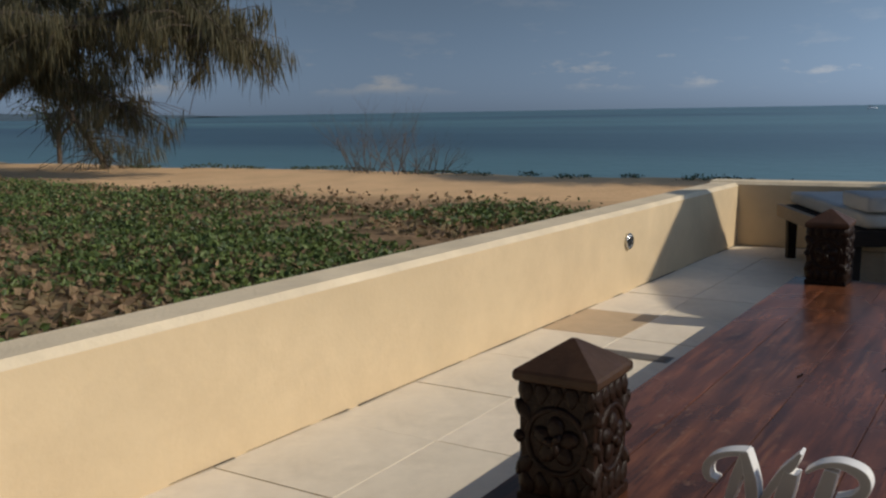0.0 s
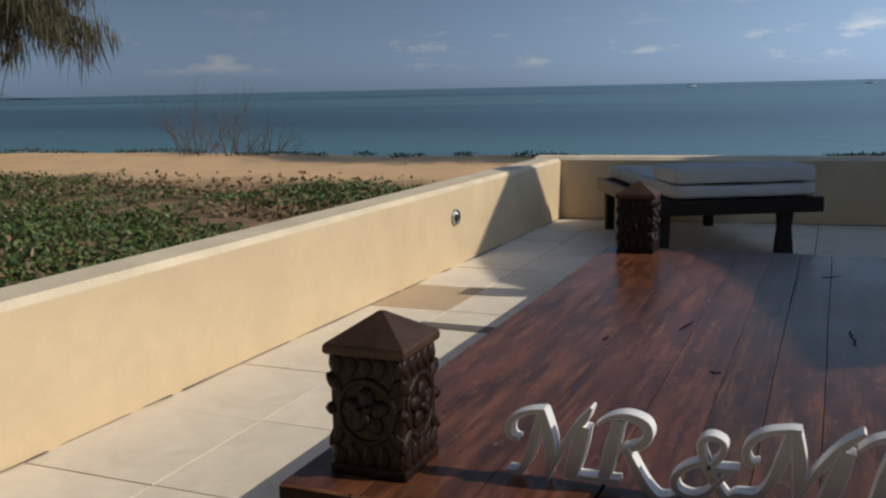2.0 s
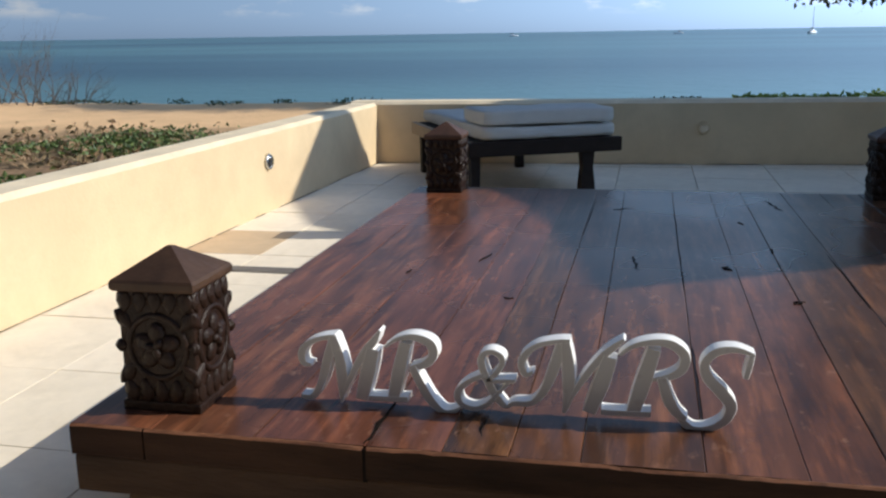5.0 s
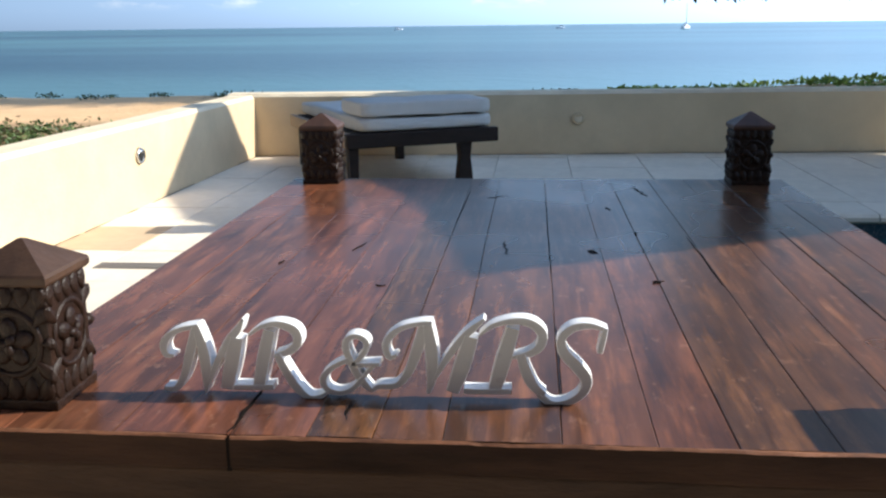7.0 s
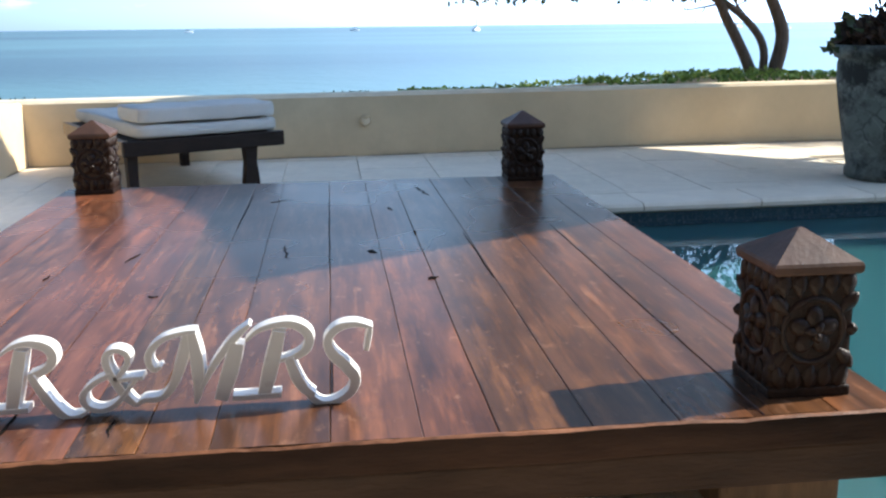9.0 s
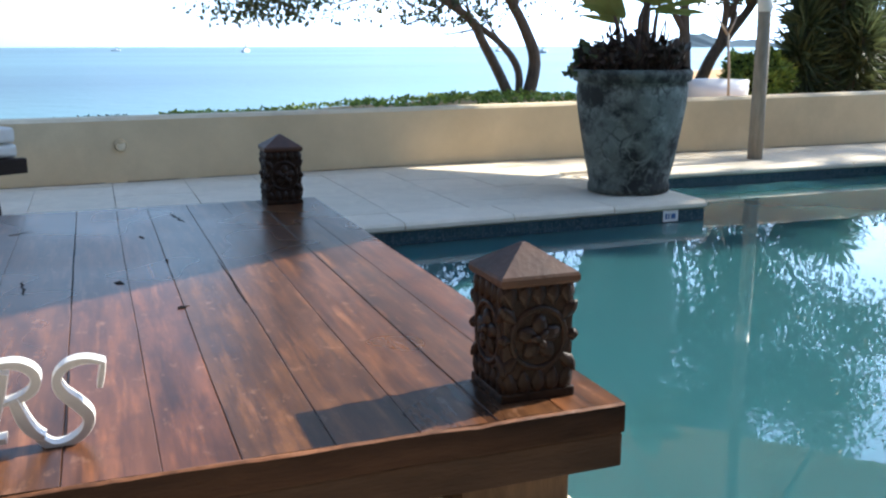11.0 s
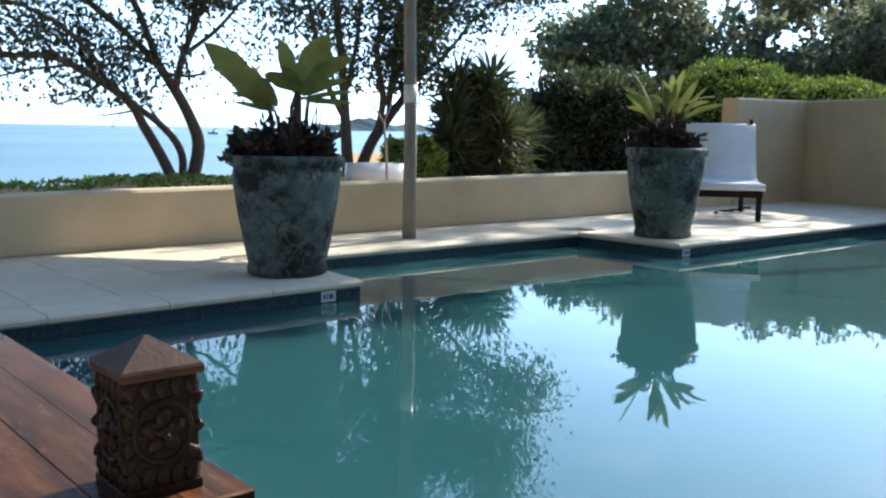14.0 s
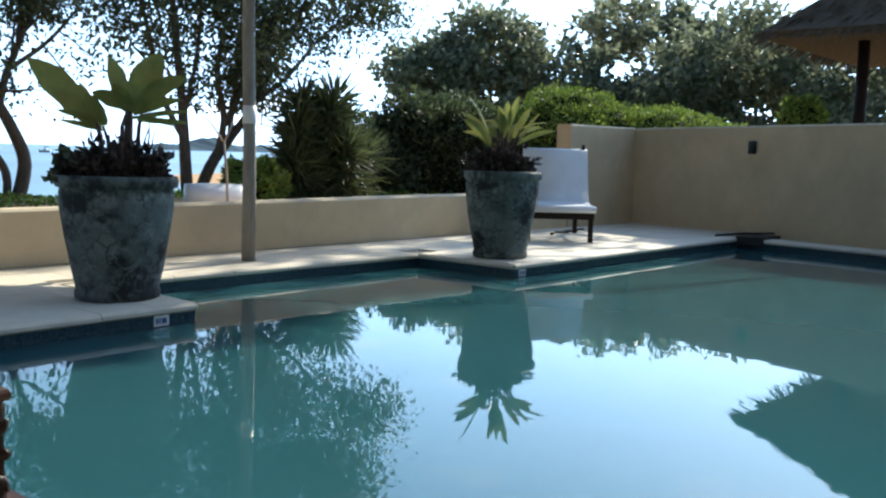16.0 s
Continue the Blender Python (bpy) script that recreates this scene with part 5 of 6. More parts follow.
forked_tree("shore_tree", (9.55, 10.35, 0.15), [
    ([(-0.12, 0, -0.1), (-0.18, 0, 0.8), (-0.16, 0.1, 1.5), (-0.3, 0.1, 2.8), (-0.5, 0, 3.8)], [0.10, 0.085, 0.07, 0.05, 0.03]),
    ([(0.05, 0.1, -0.1), (0.35, 0.1, 0.55), (0.75, 0.15, 1.0), (1.15, 0.2, 1.4), (1.6, 0.2, 2.1), (2.1, 0.2, 2.9), (2.4, 0.1, 3.6)], [0.10, 0.09, 0.08, 0.06, 0.05, 0.035, 0.02]),
    ([(0.45, 0.1, 0.65), (0.6, 0.1, 1.3), (0.55, 0.2, 2.1), (0.8, 0.2, 3.2)], [0.06, 0.055, 0.045, 0.025])] + [
    ([(-0.15, 0, 0.9), (-0.5, 0.1, 1.6), (-0.75, 0.1, 2.6), (-1.1, 0, 3.4)], [0.05, 0.045, 0.035, 0.02]),
    ([(0.75, 0.15, 1.0), (0.95, 0.3, 1.8), (1.15, 0.3, 2.8)], [0.05, 0.04, 0.025]),
    ([(-0.4, 0.05, 3.3), (-0.2, 0.2, 4.2), (0.2, 0.2, 5.0)], [0.04, 0.035, 0.02]),
    ([(0.8, 0.2, 3.1), (1.2, 0.3, 4.0), (1.3, 0.2, 4.8)], [0.04, 0.03, 0.02]),
    ([(2.2, 0.15, 3.2), (2.7, 0.2, 4.0), (2.9, 0.1, 4.6)], [0.035, 0.03, 0.02]),
    ([(0.62, 0.1, 1.2), (1.0, 0.0, 2.0), (1.5, 0.1, 3.2)], [0.045, 0.035, 0.02]),
    ([(1.1, 0.2, 1.35), (1.25, 0.1, 2.2), (1.75, 0.1, 3.3)], [0.045, 0.036, 0.02]),
    ([(1.3, 0.2, 1.6), (2.0, 0.2, 2.1), (2.7, 0.2, 2.8), (3.3, 0.1, 3.2)], [0.045, 0.036, 0.026, 0.014]),
    ([(-0.17, 0.05, 1.3), (0.1, 0.1, 2.2), (0.2, 0.1, 3.2)], [0.04, 0.032, 0.018])],
    "tall many-stemmed shore tree with thin foliage", 23, 46000, 0.09, 0.052, 0.25, LEAF_DARK, 2, 0.35, 0.85, 1.4, 3.0, 0.75)


def build_sapling():
    t = thing("sapling", pose(8.66, 8.30, 0.10), "thin bare forked sapling behind the low wall", "tree")
    bm = bmesh.new()
    tube(bm, [(0, 0, -0.1), (-0.02, 0, 0.5), (-0.07, 0, 0.98)], [0.020, 0.018, 0.016], 6)
    part("trunk", bm, POLE, t, smooth=True)
    for q in ([(-0.07, 0, 0.96), (-0.22, 0.02, 1.16), (-0.40, 0.02, 1.34)], [(-0.07, 0, 0.96), (0.02, 0, 1.12), (0.10, 0.02, 1.30)]):
        bm = bmesh.new()
        tube(bm, q, [0.015, 0.011, 0.006], 6)
        part("branch", bm, POLE, t, smooth=True)


build_sapling()


def casuarina():
    rng = np.random.default_rng(5)
    base = (-15.4, 9.0, 0.05)
    t = thing("casuarina_tree", pose(*base), "casuarina with long drooping grey-green needles", "tree")
    bm = bmesh.new()
    stems = [([(-1.6, 0, -0.2), (-1.0, 0, 1.0), (0.0, -0.1, 2.4), (0.9, -0.3, 4.6)], [0.17, 0.15, 0.12, 0.07]),
             ([(-0.9, 0, 1.1), (0.2, -0.2, 1.55), (1.6, -0.5, 1.9), (3.2, -0.8, 2.4), (5.0, -0.9, 2.5), (6.0, -1.0, 2.25)], [0.09, 0.085, 0.075, 0.055, 0.035, 0.015]),
             ([(-0.1, 0, 2.3), (1.8, -0.3, 3.1), (3.6, -0.5, 3.5), (5.6, -0.8, 3.3)], [0.09, 0.07, 0.05, 0.02]),
             ([(2.25, 0.3, -0.2), (2.10, 0.2, 0.25), (1.75, 0.0, 0.9), (1.15, -0.1, 1.7)], [0.06, 0.055, 0.05, 0.04])] + [
             ([(-0.5, 0, 1.7), (1.2, -1.2, 2.0), (2.6, -1.8, 2.3), (4.2, -1.8, 2.2)], [0.06, 0.05, 0.04, 0.018]),
             ([(0.6, 0, 3.2), (2.4, 0.3, 4.2), (4.4, 0.2, 4.4)], [0.07, 0.05, 0.02]),
             ([(1.3, -0.1, 1.5), (2.4, -0.5, 1.5), (3.4, -0.8, 1.35), (4.2, -0.9, 1.05)], [0.04, 0.035, 0.025, 0.012]),
             ([(4.4, -0.8, 2.5), (5.6, -0.9, 2.3), (6.5, -1.0, 1.9)], [0.03, 0.022, 0.01])]
    roots = []
    for pts, radii in stems:
        line = smooth_line([(*p, r) for p, r in zip(pts, radii)], 6)
        tube(bm, [q[:3] for q in line], [q[3] for q in line], 7)
        for i in range(5, len(line)):
            if line[i][0] < 0.9 and line[i][2] < 2.4:
                continue
            for _ in range(6):
                tw = [Vector(line[i][:3])]
                d = Vector((rng.normal(0.25, 0.6), rng.normal(0, 0.6), rng.normal(0.15, 0.3))).normalized()
                for k in range(5):
                    d = (d + Vector((0, 0, -0.16))).normalized()
                    tw.append(tw[-1] + d * rng.uniform(0.08, 0.30))
                    roots.append(tw[-1])
                tube(bm, tw, [0.012, 0.010, 0.008, 0.006, 0.005, 0.004], 4)
    part("trunk", bm, BARK, t, smooth=True)
    p, d = [], []
    for r in roots:
        if r.x < 2.0 and r.z < 1.5 or r.x > 4.6 and r.z < 1.5 or r.z < 1.5 and rng.uniform() < 0.6 or r.z < 2.3 and rng.uniform() < 0.3:
            continue
        gust = rng.normal(0, 0.05, 2)
        for _ in range(int(rng.integers(8, 26))):
            p.append((r.x + rng.normal(0, 0.07), r.y + rng.normal(0, 0.07), r.z + rng.normal(0, 0.05)))
            d.append((rng.normal(0, 0.13) + gust[0] * 2, rng.normal(0, 0.13) + gust[1] * 2, -1))
    leaf_object("needles", p, d, 0.30, 0.016, NEEDLE, t, rng=rng, spread=0.5)


casuarina()


def small_tree(x, y, z, h, label, seed):
    forked_tree("young_tree", (x, y, z), [([(0, 0, -0.1), (0.02, 0, h * 0.45), (0.1, 0, h * 0.8)], [0.05, 0.045, 0.03]), ([(0.02, 0, h * 0.4), (-0.25, 0, h * 0.75), (-0.4, 0, h)], [0.035, 0.03, 0.015]), ([(0.05, 0, h * 0.5), (0.35, 0.1, h * 0.75), (0.6, 0, h)], [0.03, 0.025, 0.015])],
                label, seed, 900, 0.10, 0.035, 0.10, LEAF_DARK, 1, 0.1, 0.5)


small_tree(-15.85, 10.2, -0.05, 1.3, "small dark tree at the top of the beach", 31)


def bare_shrub(x, y, z, size, k, seed, label):
    rng = np.random.default_rng(seed)
    t = thing("dry_shrub", pose(x, y, z), label, "shrub")
    bm = bmesh.new()
    for _ in range(k):
        tips = []
        grow(bm, (rng.normal(0, size * 0.3), rng.normal(0, 0.15), -0.1), (rng.normal(-0.15, 0.45), rng.normal(0, 0.3), 1), size * rng.uniform(0.5, 0.8), 0.009, 2, rng, tips, 0.3, 0.5, 4)
    part("twig_tangle", bm, DRY, t)


bare_shrub(-7.35, 9.5, 0.05, 1.02, 26, 41, "leafless grey-brown shrub at the beach edge")
bare_shrub(-6.6, 9.6, 0.05, 0.6, 14, 42, "low leafless shrub at the beach edge")
bare_shrub(-2.85, 9.4, 0.08, 0.16, 4, 43, "small dry stump of twigs in the sand")


def leafy_mound(name, c, r, k, leaf_len, leaf_w, mat, label, seed, rough=0.25, category="shrub", flat=0.0):
    """A dense shrub: dark solid core for the shade inside, and leaves in uneven clumps over it."""
    rng = np.random.default_rng(seed)
    t = thing(name, pose(c[0], c[1], 0), label, category)
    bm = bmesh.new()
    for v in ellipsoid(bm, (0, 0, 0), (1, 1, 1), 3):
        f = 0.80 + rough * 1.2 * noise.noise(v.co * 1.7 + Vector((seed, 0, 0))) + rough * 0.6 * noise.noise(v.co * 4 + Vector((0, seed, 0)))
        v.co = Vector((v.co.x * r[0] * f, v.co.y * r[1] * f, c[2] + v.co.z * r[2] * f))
    part("twig_core", bm, INNER_SHADE, t)
    d = rand_dirs(rng, k)
    f = np.array([0.86 + rough * 1.2 * noise.noise(Vector(q) * 1.7 + Vector((seed, 0, 0))) + rough * 0.9 * noise.noise(Vector(q) * 4 + Vector((0, seed, 0))) + rough * 0.5 * noise.noise(Vector(q) * 11) for q in d.tolist()])
    p = d * (f + rng.normal(0, 0.035, k))[:, None] * np.array(r) + np.array((0, 0, c[2]))
    keep = p[:, 2] > -0.05
    p, d = p[keep], d[keep]
    leaf_object("foliage", p, d * 0.8 + rng.normal(0, 0.7, d.shape) + np.array((0, 0, 0.15)), leaf_len, leaf_w, mat, t, rng=rng)
    return t


def yucca(x, y, heights, seed, label):
    rng = np.random.default_rng(seed)
    t = thing("yucca", pose(x, y, 0.1), label, "shrub")
    bm = bmesh.new()
    p, d = [], []
    for dx, dy, h in heights:
        bm = bmesh.new()
        tube(bm, [(dx * 0.4, dy * 0.4, -0.1), (dx * 0.8, dy * 0.8, h * 0.5), (dx, dy, h)], [0.05, 0.045, 0.035], 6)
        part("stem", bm, BARK, t)
        for i in range(340):
            z = h - 0.9 * rng.uniform() ** 1.6
            w = rand_dirs(rng, 1, (0, 0, 0.5 - 1.2 * (h - z)))[0]
            p.append((dx * (0.6 + 0.4 * z / h), dy * (0.6 + 0.4 * z / h), z))
            d.append(w)
    leaf_object("foliage", p, d, 0.60, 0.045, LEAF_DARK, t, rng=rng, spread=0.25)


yucca(11.49, 9.52, [(0.0, 0.0, 1.57), (-0.56, 0.12, 1.19), (0.5, 0.25, 1.32), (0.19, -0.25, 0.95), (-0.25, 0.37, 1.63), (0.93, 0.12, 0.88), (-0.74, 0.0, 0.76), (0.25, 0.12, 1.75)], 51, "clump of dark yucca with sword leaves behind the wall")
leafy_mound("shrub", (10.05, 9.55, 0.45), (0.50, 0.45, 0.42), 3200, 0.09, 0.05, LEAF_BRIGHT, "low bright green bush behind the wall", 61)
leafy_mound("shrub", (14.9, 10.76, 0.73), (1.43, 1.36, 1.49), 8500, 0.13, 0.06, LEAF_DARK, "dense dark green shrub behind the wall", 62)
leafy_mound("shrub", (16.64, 11.01, 0.71), (1.49, 1.24, 1.55), 5200, 0.12, 0.05, LEAF_DARK, "dense dark evergreen shrub behind the wall", 63)
leafy_mound("shrub", (13.29, 10.52, 0.51), (0.99, 0.87, 0.99), 3200, 0.16, 0.035, LEAF_DARK, "dark bush with narrow leaves", 64)
leafy_mound("hedge", (17.81, 8.81, 1.19), (2.04, 1.44, 1.26), 16000, 0.085, 0.05, LEAF_BRIGHT, "bright green rounded hedge above the wall", 65, 0.16, "hedge")
leafy_mound("hedge", (19.35, 7.45, 1.02), (2.0, 1.56, 1.14), 13000, 0.085, 0.05, LEAF_BRIGHT, "bright green rounded hedge above the wall", 66, 0.16, "hedge")
leafy_mound("hedge", (15.77, 9.89, 0.91), (1.44, 1.2, 1.2), 10000, 0.085, 0.05, LEAF_DARK, "dark green hedge beside the dense shrubs", 67, 0.2, "hedge")

leafy_mound("shrub", (17.0, 3.92, 1.75), (0.42, 0.36, 0.36), 2200, 0.09, 0.05, LEAF_BRIGHT, "yellow-green bush beside the thatched pavilion", 68, 0.3)


def big_tree(x, y, lobes, label, seed, leaf=0.2, mat=None, k=5200, fork=1.6):
    """A broad tree: trunk and limbs carrying several uneven leaf masses."""
    rng = np.random.default_rng(seed)
    t = thing("shade_tree", pose(x, y, 0), label, "tree")
    bm = bmesh.new()
    g = 0.28 if fork < 3 else 0.13
    tube(bm, [(0, 0, -0.2), (0.1, 0, fork * 0.6), (0, 0.05, fork + 0.6)], [g, g * 0.8, g * 0.6], 9)
    for c, r in lobes:
        tube(bm, [(0, 0.05, fork), (c[0] * 0.5, c[1] * 0.5, 0.5 * (fork + c[2])), c], [g * 0.5, g * 0.32, g * 0.1], 7)
    part("trunk", bm, BARK, t, smooth=True)
    p, d = [], []
    for c, r in lobes:
        clumps = rand_dirs(rng, 70)
        for q in clumps:
            f = rng.uniform(0.5, 1.05)
            centre = np.array(c) + q * np.array(r) * f
            n = k // (70 * len(lobes))
            p.append(centre + rng.normal(0, 0.22 * min(r), (n, 3)) * np.array((1, 1, 0.7)))
            d.append(rand_dirs(rng, n, tuple(q * 0.6)))
    leaf_object("crown", np.concatenate(p), np.concatenate(d), leaf, leaf * 0.55, mat or LEAF, t, rng=rng)


big_tree(47.5, 34.0, [((-3.9, 1.8, 6.0), (3.0, 3.0, 2.0)), ((-0.4, 0.4, 7.6), (3.6, 3.2, 2.2)), ((3.4, -2.2, 6.2), (3.4, 3.4, 2.0)), ((-0.6, 0, 4.3), (4.6, 3.2, 2.0)), ((5.0, -4.0, 4.4), (3.0, 3.0, 1.9))], "broad grey-green shade tree far beyond the hedge", 71, 0.5, LEAF, 17000)
big_tree(60.0, 31.0, [((0, 0, 9.9), (5.2, 5.2, 2.3)), ((3.4, -5.4, 7.8), (4.6, 4.6, 2.3)), ((1.0, -1.8, 5.0), (5.4, 5.4, 2.3))], "tall shade tree with gaps showing sky", 72, 0.55, LEAF, 11000)
big_tree(55.0, 20.0, [((0, 1.4, 7.7), (4.6, 4.6, 2.4)), ((0.4, -4.0, 6.3), (4.4, 4.4, 2.4)), ((-1.8, 3.6, 4.9), (3.6, 3.6, 2.4)), ((1.0, -0.4, 3.6), (6.0, 6.4, 2.6)), ((0.0, -3.0, 2.0), (4.0, 6.4, 2.0))], "broad dark tree behind the tall wall", 73, 0.5, LEAF, 16000)
big_tree(52.0, 8.5, [((0, 0, 7.6), (4.6, 5.0, 2.6)), ((0.4, -5.0, 6.0), (4.4, 4.4, 2.6)), ((0, 3.0, 4.2), (4.4, 5.0, 2.6)), ((0, 1.0, 2.2), (4.0, 6.5, 2.2))], "dark tree behind the thatched pavilion", 74, 0.46, LEAF, 11000)
# unseen tall tree added on the sun's side: dapples far terrace and pool corner
big_tree(24.2, 3.4, [((-1.2, 3.4, 10.0), (2.6, 1.3, 1.0)), ((1.2, 4.5, 10.6), (2.2, 1.3, 1.0)), ((-3.2, 4.4, 9.6), (1.6, 1.0, 0.8)), ((2.8, 3.6, 9.7), (1.6, 1.1, 0.8)), ((-4.6, 2.3, 10.0), (1.1, 0.6, 0.5))], "tall thin-crowned unseen tree added to dapple the terrace", 75, 0.26, LEAF, 2300, 8.4)


# ---- thatched pavilion behind the tall wall ----
def build_pavilion():
    t = thing("thatched_pavilion", pose(18.53, 1.70, 0, 0, 0, 0), "open pavilion with a thatched roof on dark posts", "pavilion")
    bm = bmesh.new()
    rings = []
    for r, z in ((2.55, 2.95), (2.60, 3.07), (2.2, 3.36), (0.6, 4.85), (0.02, 5.05)):
        rings.append([bm.verts.new((sx * r + 0.02 * noise.noise((sx, sy, z)), sy * r, z)) for sx, sy in ((-1, -1), (-0.33, -1), (0.33, -1), (1, -1), (1, -0.33), (1, 0.33), (1, 1), (0.33, 1), (-0.33, 1), (-1, 1), (-1, 0.33), (-1, -0.33))])
    for a, b in zip(rings, rings[1:]):
        for k in range(12):
            bm.faces.new((a[k], a[(k + 1) % 12], b[(k + 1) % 12], b[k]))
    bm.faces.new(rings[0][::-1])
    part("roof", bm, THATCH, t, "grey-brown layered thatch")
    rng = np.random.default_rng(3)
    p, d = [], []
    for _ in range(2600):
        s = int(rng.integers(0, 4))
        f = rng.uniform(-1, 1)
        q = [(f, -1), (1, f), (f, 1), (-1, f)][s]
        h = rng.uniform(0, 1) ** 2
        r = 2.58 - 1.9 * h
        p.append((q[0] * r, q[1] * r, 3.05 + 1.8 * h))
        d.append((q[0] * 0.8, q[1] * 0.8, -0.75 + rng.normal(0, 0.1)))
    leaf_object("straw", p, d, 0.32, 0.035, THATCH, t, rng=rng)
    for x in (-1.7, 1.7):
        for y in (-1.7, 1.25):
            bm = bmesh.new()
            tube(bm, [(x, y, 0), (x, y, 3.08)], [0.10, 0.09], 10)
            part("post", bm, TEAK, t, smooth=True)


build_pavilion()


# ---- upturned dinghy and boats at anchor ----
def hull(name, m, length, beam, depth, label, mast=0.0, upturned=False):
    t = thing(name, m, label, "boat")
    bm = bmesh.new()
    rows = []
    for i in range(13):
        f = i / 12
        w = beam / 2 * (math.sin(math.pi * (0.06 + 0.94 * f) ** 0.75) ** 0.6 if f < 1 else 0.02)
        x = (f - 0.5) * length
        sheer = depth * (1 + 0.25 * (2 * f - 0.9) ** 2)
        rows.append([bm.verts.new((x, s * w * k, sheer * h)) for s, k, h in ((-1, 1, 1), (-1, 0.9, 0.45), (-1, 0.5, 0.1), (1, 0.5, 0.1), (1, 0.9, 0.45), (1, 1, 1))])
    for a, b in zip(rows, rows[1:]):
        for k in range(6):
            bm.faces.new((a[k], a[(k + 1) % 6], b[(k + 1) % 6], b[k]))
    bm.faces.new(rows[0])
    bm.faces.new(rows[-1][::-1])
    bmesh.ops.recalc_face_normals(bm, faces=bm.faces)
    if upturned:
        for v in bm.verts:
            v.co.z, v.co.y = depth * 1.2 - v.co.z, -v.co.y
    part("hull", bm, HULL, t, smooth=True)
    if mast:
        bm = bmesh.new()
        box(bm, (-length * 0.2, -beam * 0.25, depth), (length * 0.1, beam * 0.25, depth * 1.7), 0.1)
        part("cabin", bm, HULL, t)
        bm = bmesh.new()
        tube(bm, [(0, 0, depth), (0, 0, mast)], [0.12, 0.06], 6)
        part("mast", bm, BLACK, t)
        bm = bmesh.new()
        tube(bm, [(0, 0, depth * 2.2), (-length * 0.38, 0, depth * 2.2)], [0.16, 0.12], 6)
        part("boom", bm, BLACK, t)


hull("dinghy", pose(8.98, 9.0, 0.12, 0, 0, -25), 0.85, 0.6, 0.34, "white upturned dinghy on the beach", upturned=True)
hull("sailing_boat", pose(63, 400, -1.9, 0, 0, 60), 7.5, 2.4, 1.2, "white sailing boat anchored offshore", 10.5)
hull("motor_boat", pose(178, 400, -1.9, 0, 0, 20), 5, 2, 1.0, "small boat far out on the sea", 2.4)
hull("motor_boat", pose(150, 300, -1.9, 0, 0, 130), 4, 1.6, 0.9, "small boat far out on the sea", 2.0)
hull("motor_boat", pose(-84, 600, -1.9, 0, 0, 5), 5.5, 1.8, 0.9, "white launch far out on the sea", 2.6)
hull("motor_boat", pose(17, 600, -1.9, 0, 0, 170), 5.5, 1.8, 0.9, "white launch far out on the sea", 2.6)


# ---- creepers on the sand ----
def creepers(name, region, count, seed, label, leaf_len, patch, size=0.0, mat=LEAF_CREEPER):
    rng = np.random.default_rng(seed)
    p, d = [], []
    (x0, x1), (y0, y1) = region
    tries = 0
    while len(p) < count and tries < count * 12:
        tries += 1
        f = rng.uniform()
        x, y = x1 + (x0 - x1) * f ** 1.35, rng.uniform(y0, y1)
        if inside(TERRACE, x - 0.25, y) or inside(TERRACE, x + 0.25, y) or inside(TERRACE, x, y - 0.4):
            continue
        if not patch(x, y, rng):
            continue
        h = 0.5 + 0.5 * noise.noise((x * 1.3, y * 1.3, 9))
        p.append((x, y, ground_z(x, y) + rng.uniform(0, 0.03 + (0.06 + size) * h)))
        d.append((rng.normal(), rng.normal(), abs(rng.normal(0.35, 0.4))))
    ob = leaf_object(name, p, d, leaf_len, leaf_len * 0.7, mat, rng=rng)
    return tagged(ob, label, "creeper", kind="stuff")


def west_patch(x, y, rng):
    edge = 5.9 + 0.7 * noise.noise((x * 0.6, 1, 0)) - 0.03 * x
    if y > edge + 0.25 * rng.normal():
        return False
    return 1.3 * noise.noise((x * 0.33, y * 0.62, 2)) + 0.75 * noise.noise((x * 1.5, y * 2.6, 4)) + 0.2 * rng.normal() > -0.10


def grass_patch(x, y, rng):
    if y > 6.3 + 0.7 * noise.noise((x * 0.6, 1, 0)) - 0.03 * x + 0.3 * rng.normal():
        return False
    return noise.noise((x * 0.5, y * 1.1, 7)) + 0.4 * noise.noise((x * 2.1, y * 2.4, 3)) > 0.0


def north_patch(x, y, rng):
    mid = 9.6 + 0.9 * ease(0, 7, x)
    return abs(y - mid) < 0.9 + 0.4 * noise.noise((x * 0.8, 2, 7)) and noise.noise((x * 0.9, y * 0.9, 3)) > -0.1


creepers("creeper_bed", ((-17, -1.5), (-3.5, 8.2)), 90000, 81, "green beach creeper in patches on the sand", 0.042, west_patch)
creepers("dry_grass", ((-17, -1.5), (-3.5, 8.0)), 14000, 84, "dry brown grass and litter between the creepers", 0.06, grass_patch, -0.03, STRAW)
creepers("creeper_crest", ((1.9, 14.5), (8.2, 11.6)), 6500, 82, "green creepers along the crest of the beach", 0.07, north_patch, 0.0, LEAF_BRIGHT)

def weed_patch(x, y, rng):
    crest = 9.7 + 0.9 * ease(0, 7, x) + 0.3 * noise.noise((x * 0.2, 3, 0))
    return abs(y - crest + 0.1) < 0.12 and noise.noise((x * 1.4, 5, 1)) > -0.05


creepers("weed_line", ((-13, 1.5), (9.0, 11.0)), 2600, 83, "dark dry weed washed up along the crest", 0.036, weed_patch, -0.025, LEAF_DARK)

# ---- paving ----
PITCH, ORIGIN, JOINT = 0.49, (-0.77, 0.69), 0.0045


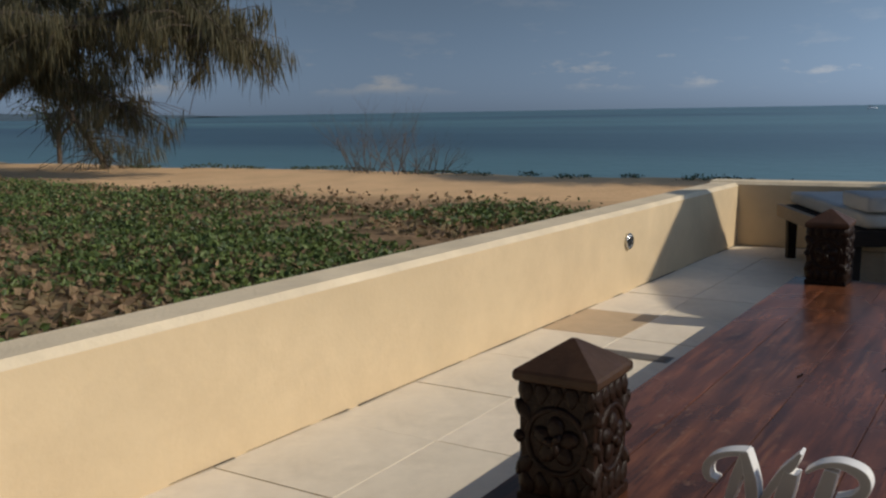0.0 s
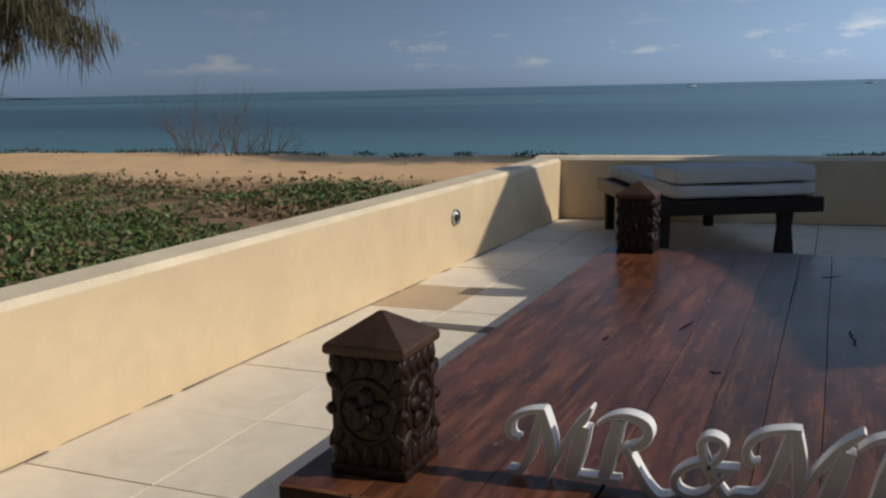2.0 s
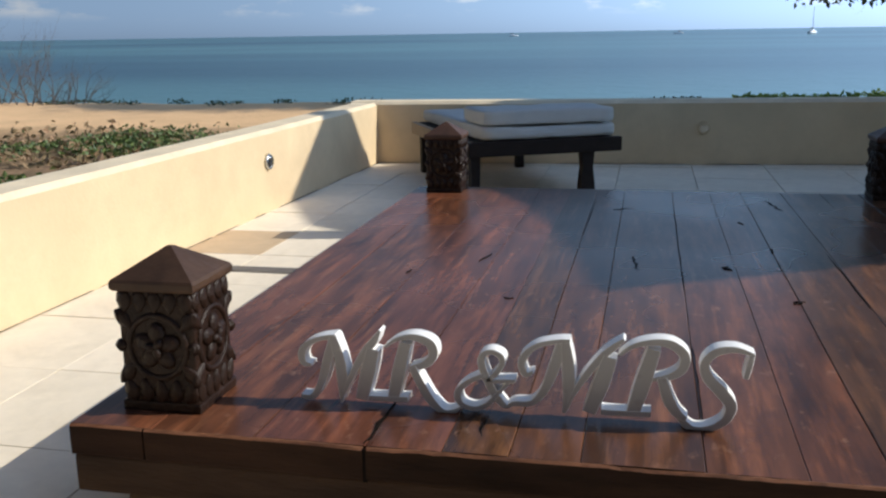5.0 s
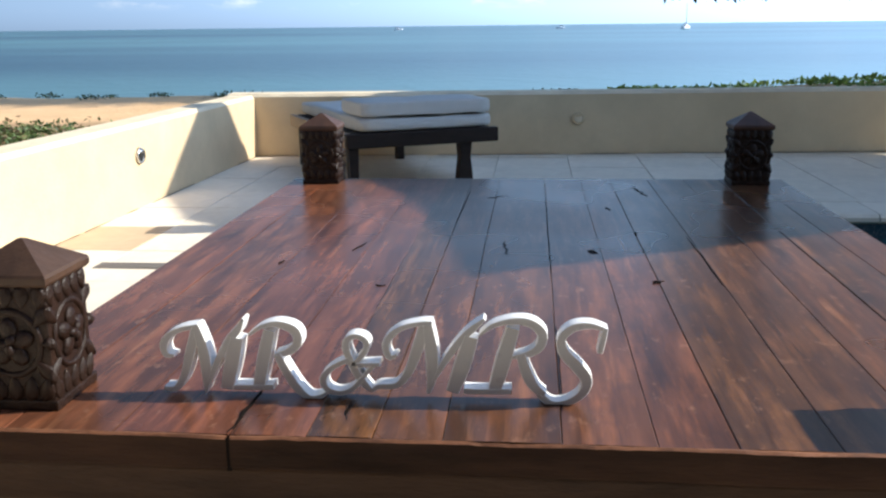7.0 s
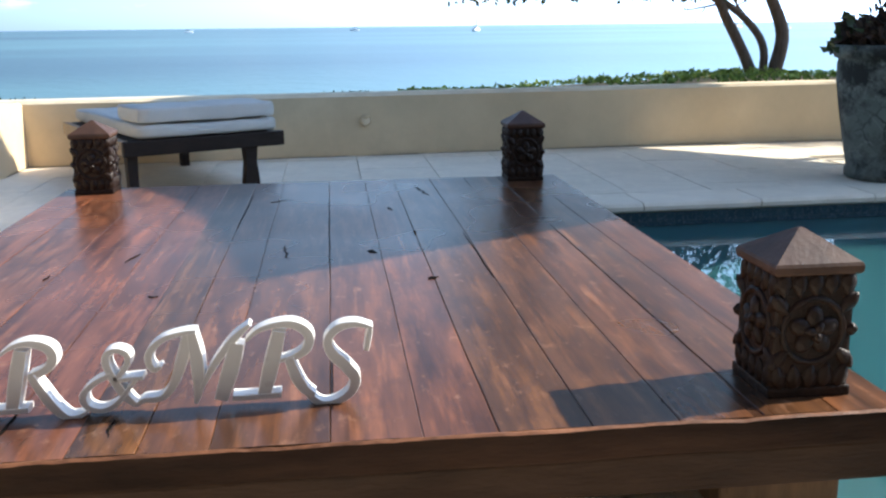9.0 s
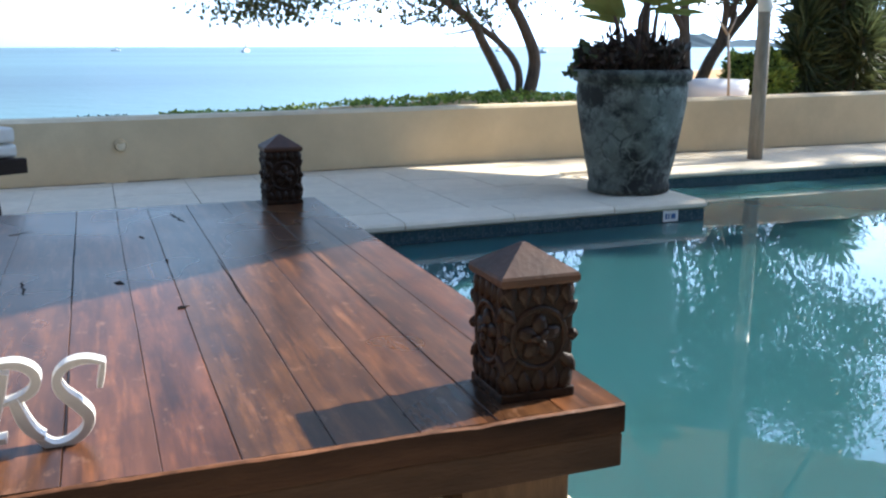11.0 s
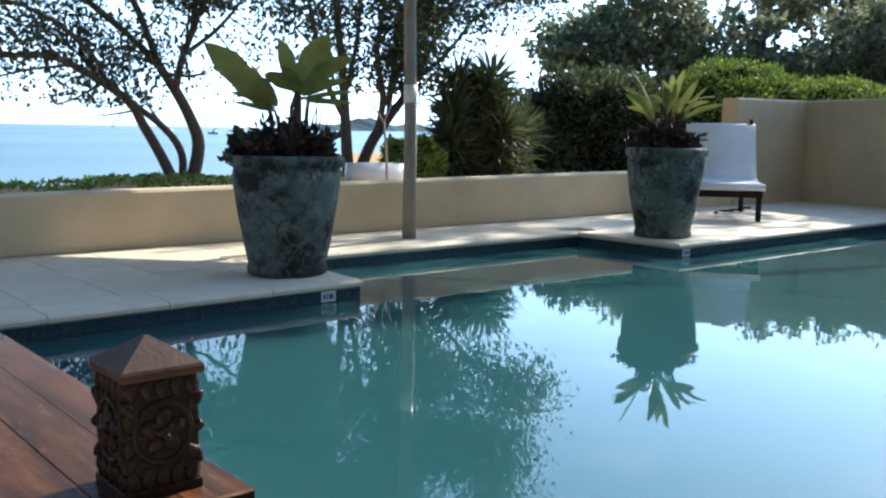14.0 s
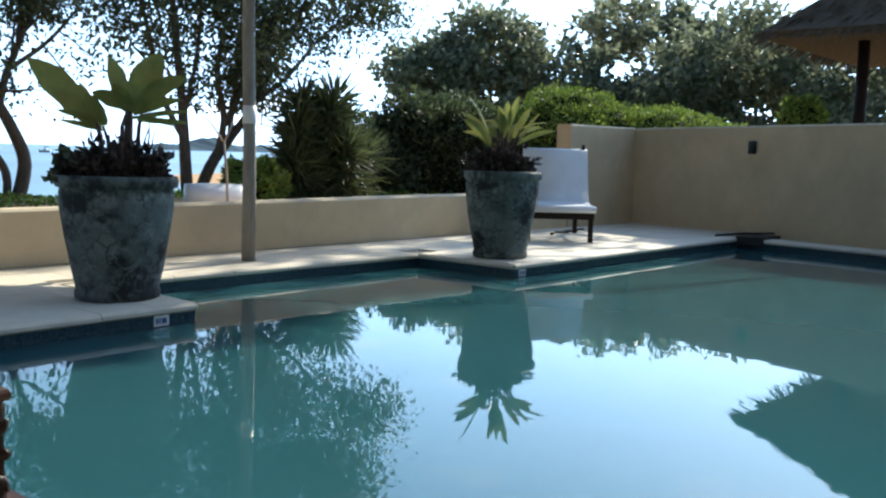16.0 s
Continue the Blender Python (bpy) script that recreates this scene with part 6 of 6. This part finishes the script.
def paver_mesh(mat):
    bm = bmesh.new()
    h, b = 0.5, 0.0015
    low = [bm.verts.new((sx * h, sy * h, -0.02)) for sx, sy in ((-1, -1), (1, -1), (1, 1), (-1, 1))]
    mid = [bm.verts.new((sx * h, sy * h, -0.0005)) for sx, sy in ((-1, -1), (1, -1), (1, 1), (-1, 1))]
    top = [bm.verts.new((sx * (h - b), sy * (h - b), 0)) for sx, sy in ((-1, -1), (1, -1), (1, 1), (-1, 1))]
    for r, q in ((low, mid), (mid, top)):
        for k in range(4):
            bm.faces.new((r[k], r[(k + 1) % 4], q[(k + 1) % 4], q[k]))
    bm.faces.new(top)
    me = bpy.data.meshes.new("paver")
    bm.to_mesh(me)
    bm.free()
    me.materials.append(mat)
    return me


MESHES = {m.name: paver_mesh(m) for m in (TILE, TILE_TAN, TILE_GREY)}


def lay(rect, rnd):
    (x0, x1), (y0, y1) = rect
    for i in range(math.floor((x0 - ORIGIN[0]) / PITCH), math.ceil((x1 - ORIGIN[0]) / PITCH)):
        for j in range(math.floor((y0 - ORIGIN[1]) / PITCH), math.ceil((y1 - ORIGIN[1]) / PITCH)):
            a = max(x0, ORIGIN[0] + i * PITCH), max(y0, ORIGIN[1] + j * PITCH)
            b = min(x1, ORIGIN[0] + (i + 1) * PITCH), min(y1, ORIGIN[1] + (j + 1) * PITCH)
            w, h = b[0] - a[0] - JOINT, b[1] - a[1] - JOINT
            if w < 0.03 or h < 0.03:
                continue
            mat = TILE_TAN if (i, j) in ((-1, 3), (12, 6)) else TILE
            ob = new("paver", MESHES[mat.name])
            ob.parent = deck
            ob.matrix_basis = pose((a[0] + b[0]) / 2, (a[1] + b[1]) / 2, rnd.uniform(-0.0012, 0.0012), rnd.uniform(-0.1, 0.1), rnd.uniform(-0.1, 0.1), 0) @ Matrix.Diagonal((w, h, 1, 1))


rnd = random.Random(12)
lay(((-1.26, 1.68), (-8.9, 5.5)), rnd)
lay(((1.68, 4.35), (3.40, 5.5)), rnd)
lay(((4.35, 8.34), (4.62, 5.5)), rnd)
lay(((8.34, 14.4), (3.49, 5.6)), rnd)


def coping():
    """Rounded edge stones along the pool, each its own piece."""
    def stone(ln):
        bm = bmesh.new()
        prof = [(0.30, -0.02), (0.30, 0.0), (0.02, 0.0), (-0.005, -0.004), (-0.022, -0.018), (-0.022, -0.038), (-0.008, -0.050), (0.30, -0.050)]
        a = [bm.verts.new((0.003, y, z)) for y, z in prof]
        b = [bm.verts.new((ln - 0.003, y, z)) for y, z in prof]
        k = len(prof)
        for i in range(k):
            bm.faces.new((a[i], b[i], b[(i + 1) % k], a[(i + 1) % k]))
        bm.faces.new(a)
        bm.faces.new(b[::-1])
        bmesh.ops.recalc_face_normals(bm, faces=bm.faces)
        me = bpy.data.meshes.new("coping_stone")
        bm.to_mesh(me)
        bm.free()
        me.materials.append(TILE)
        return me
    # runs with the terrace to the left of the way
    runs = [(POOL[i], POOL[i + 1], 0) for i in range(8)]
    for n, (a, b, _) in enumerate(runs):
        d = Vector(b) - Vector(a)
        k = max(2, round(d.length / 0.6))
        ln = d.length / k
        me = stone(ln)
        ang = math.degrees(math.atan2(d.y, d.x))
        for i in range(k):
            p = Vector(a) + d * (i / k)
            ob = new("coping_stone", me)
            ob.parent = deck
            ob.matrix_basis = pose(p.x, p.y, 0.0025 + 0.0012 * (n % 3), 0, 0, ang)


coping()
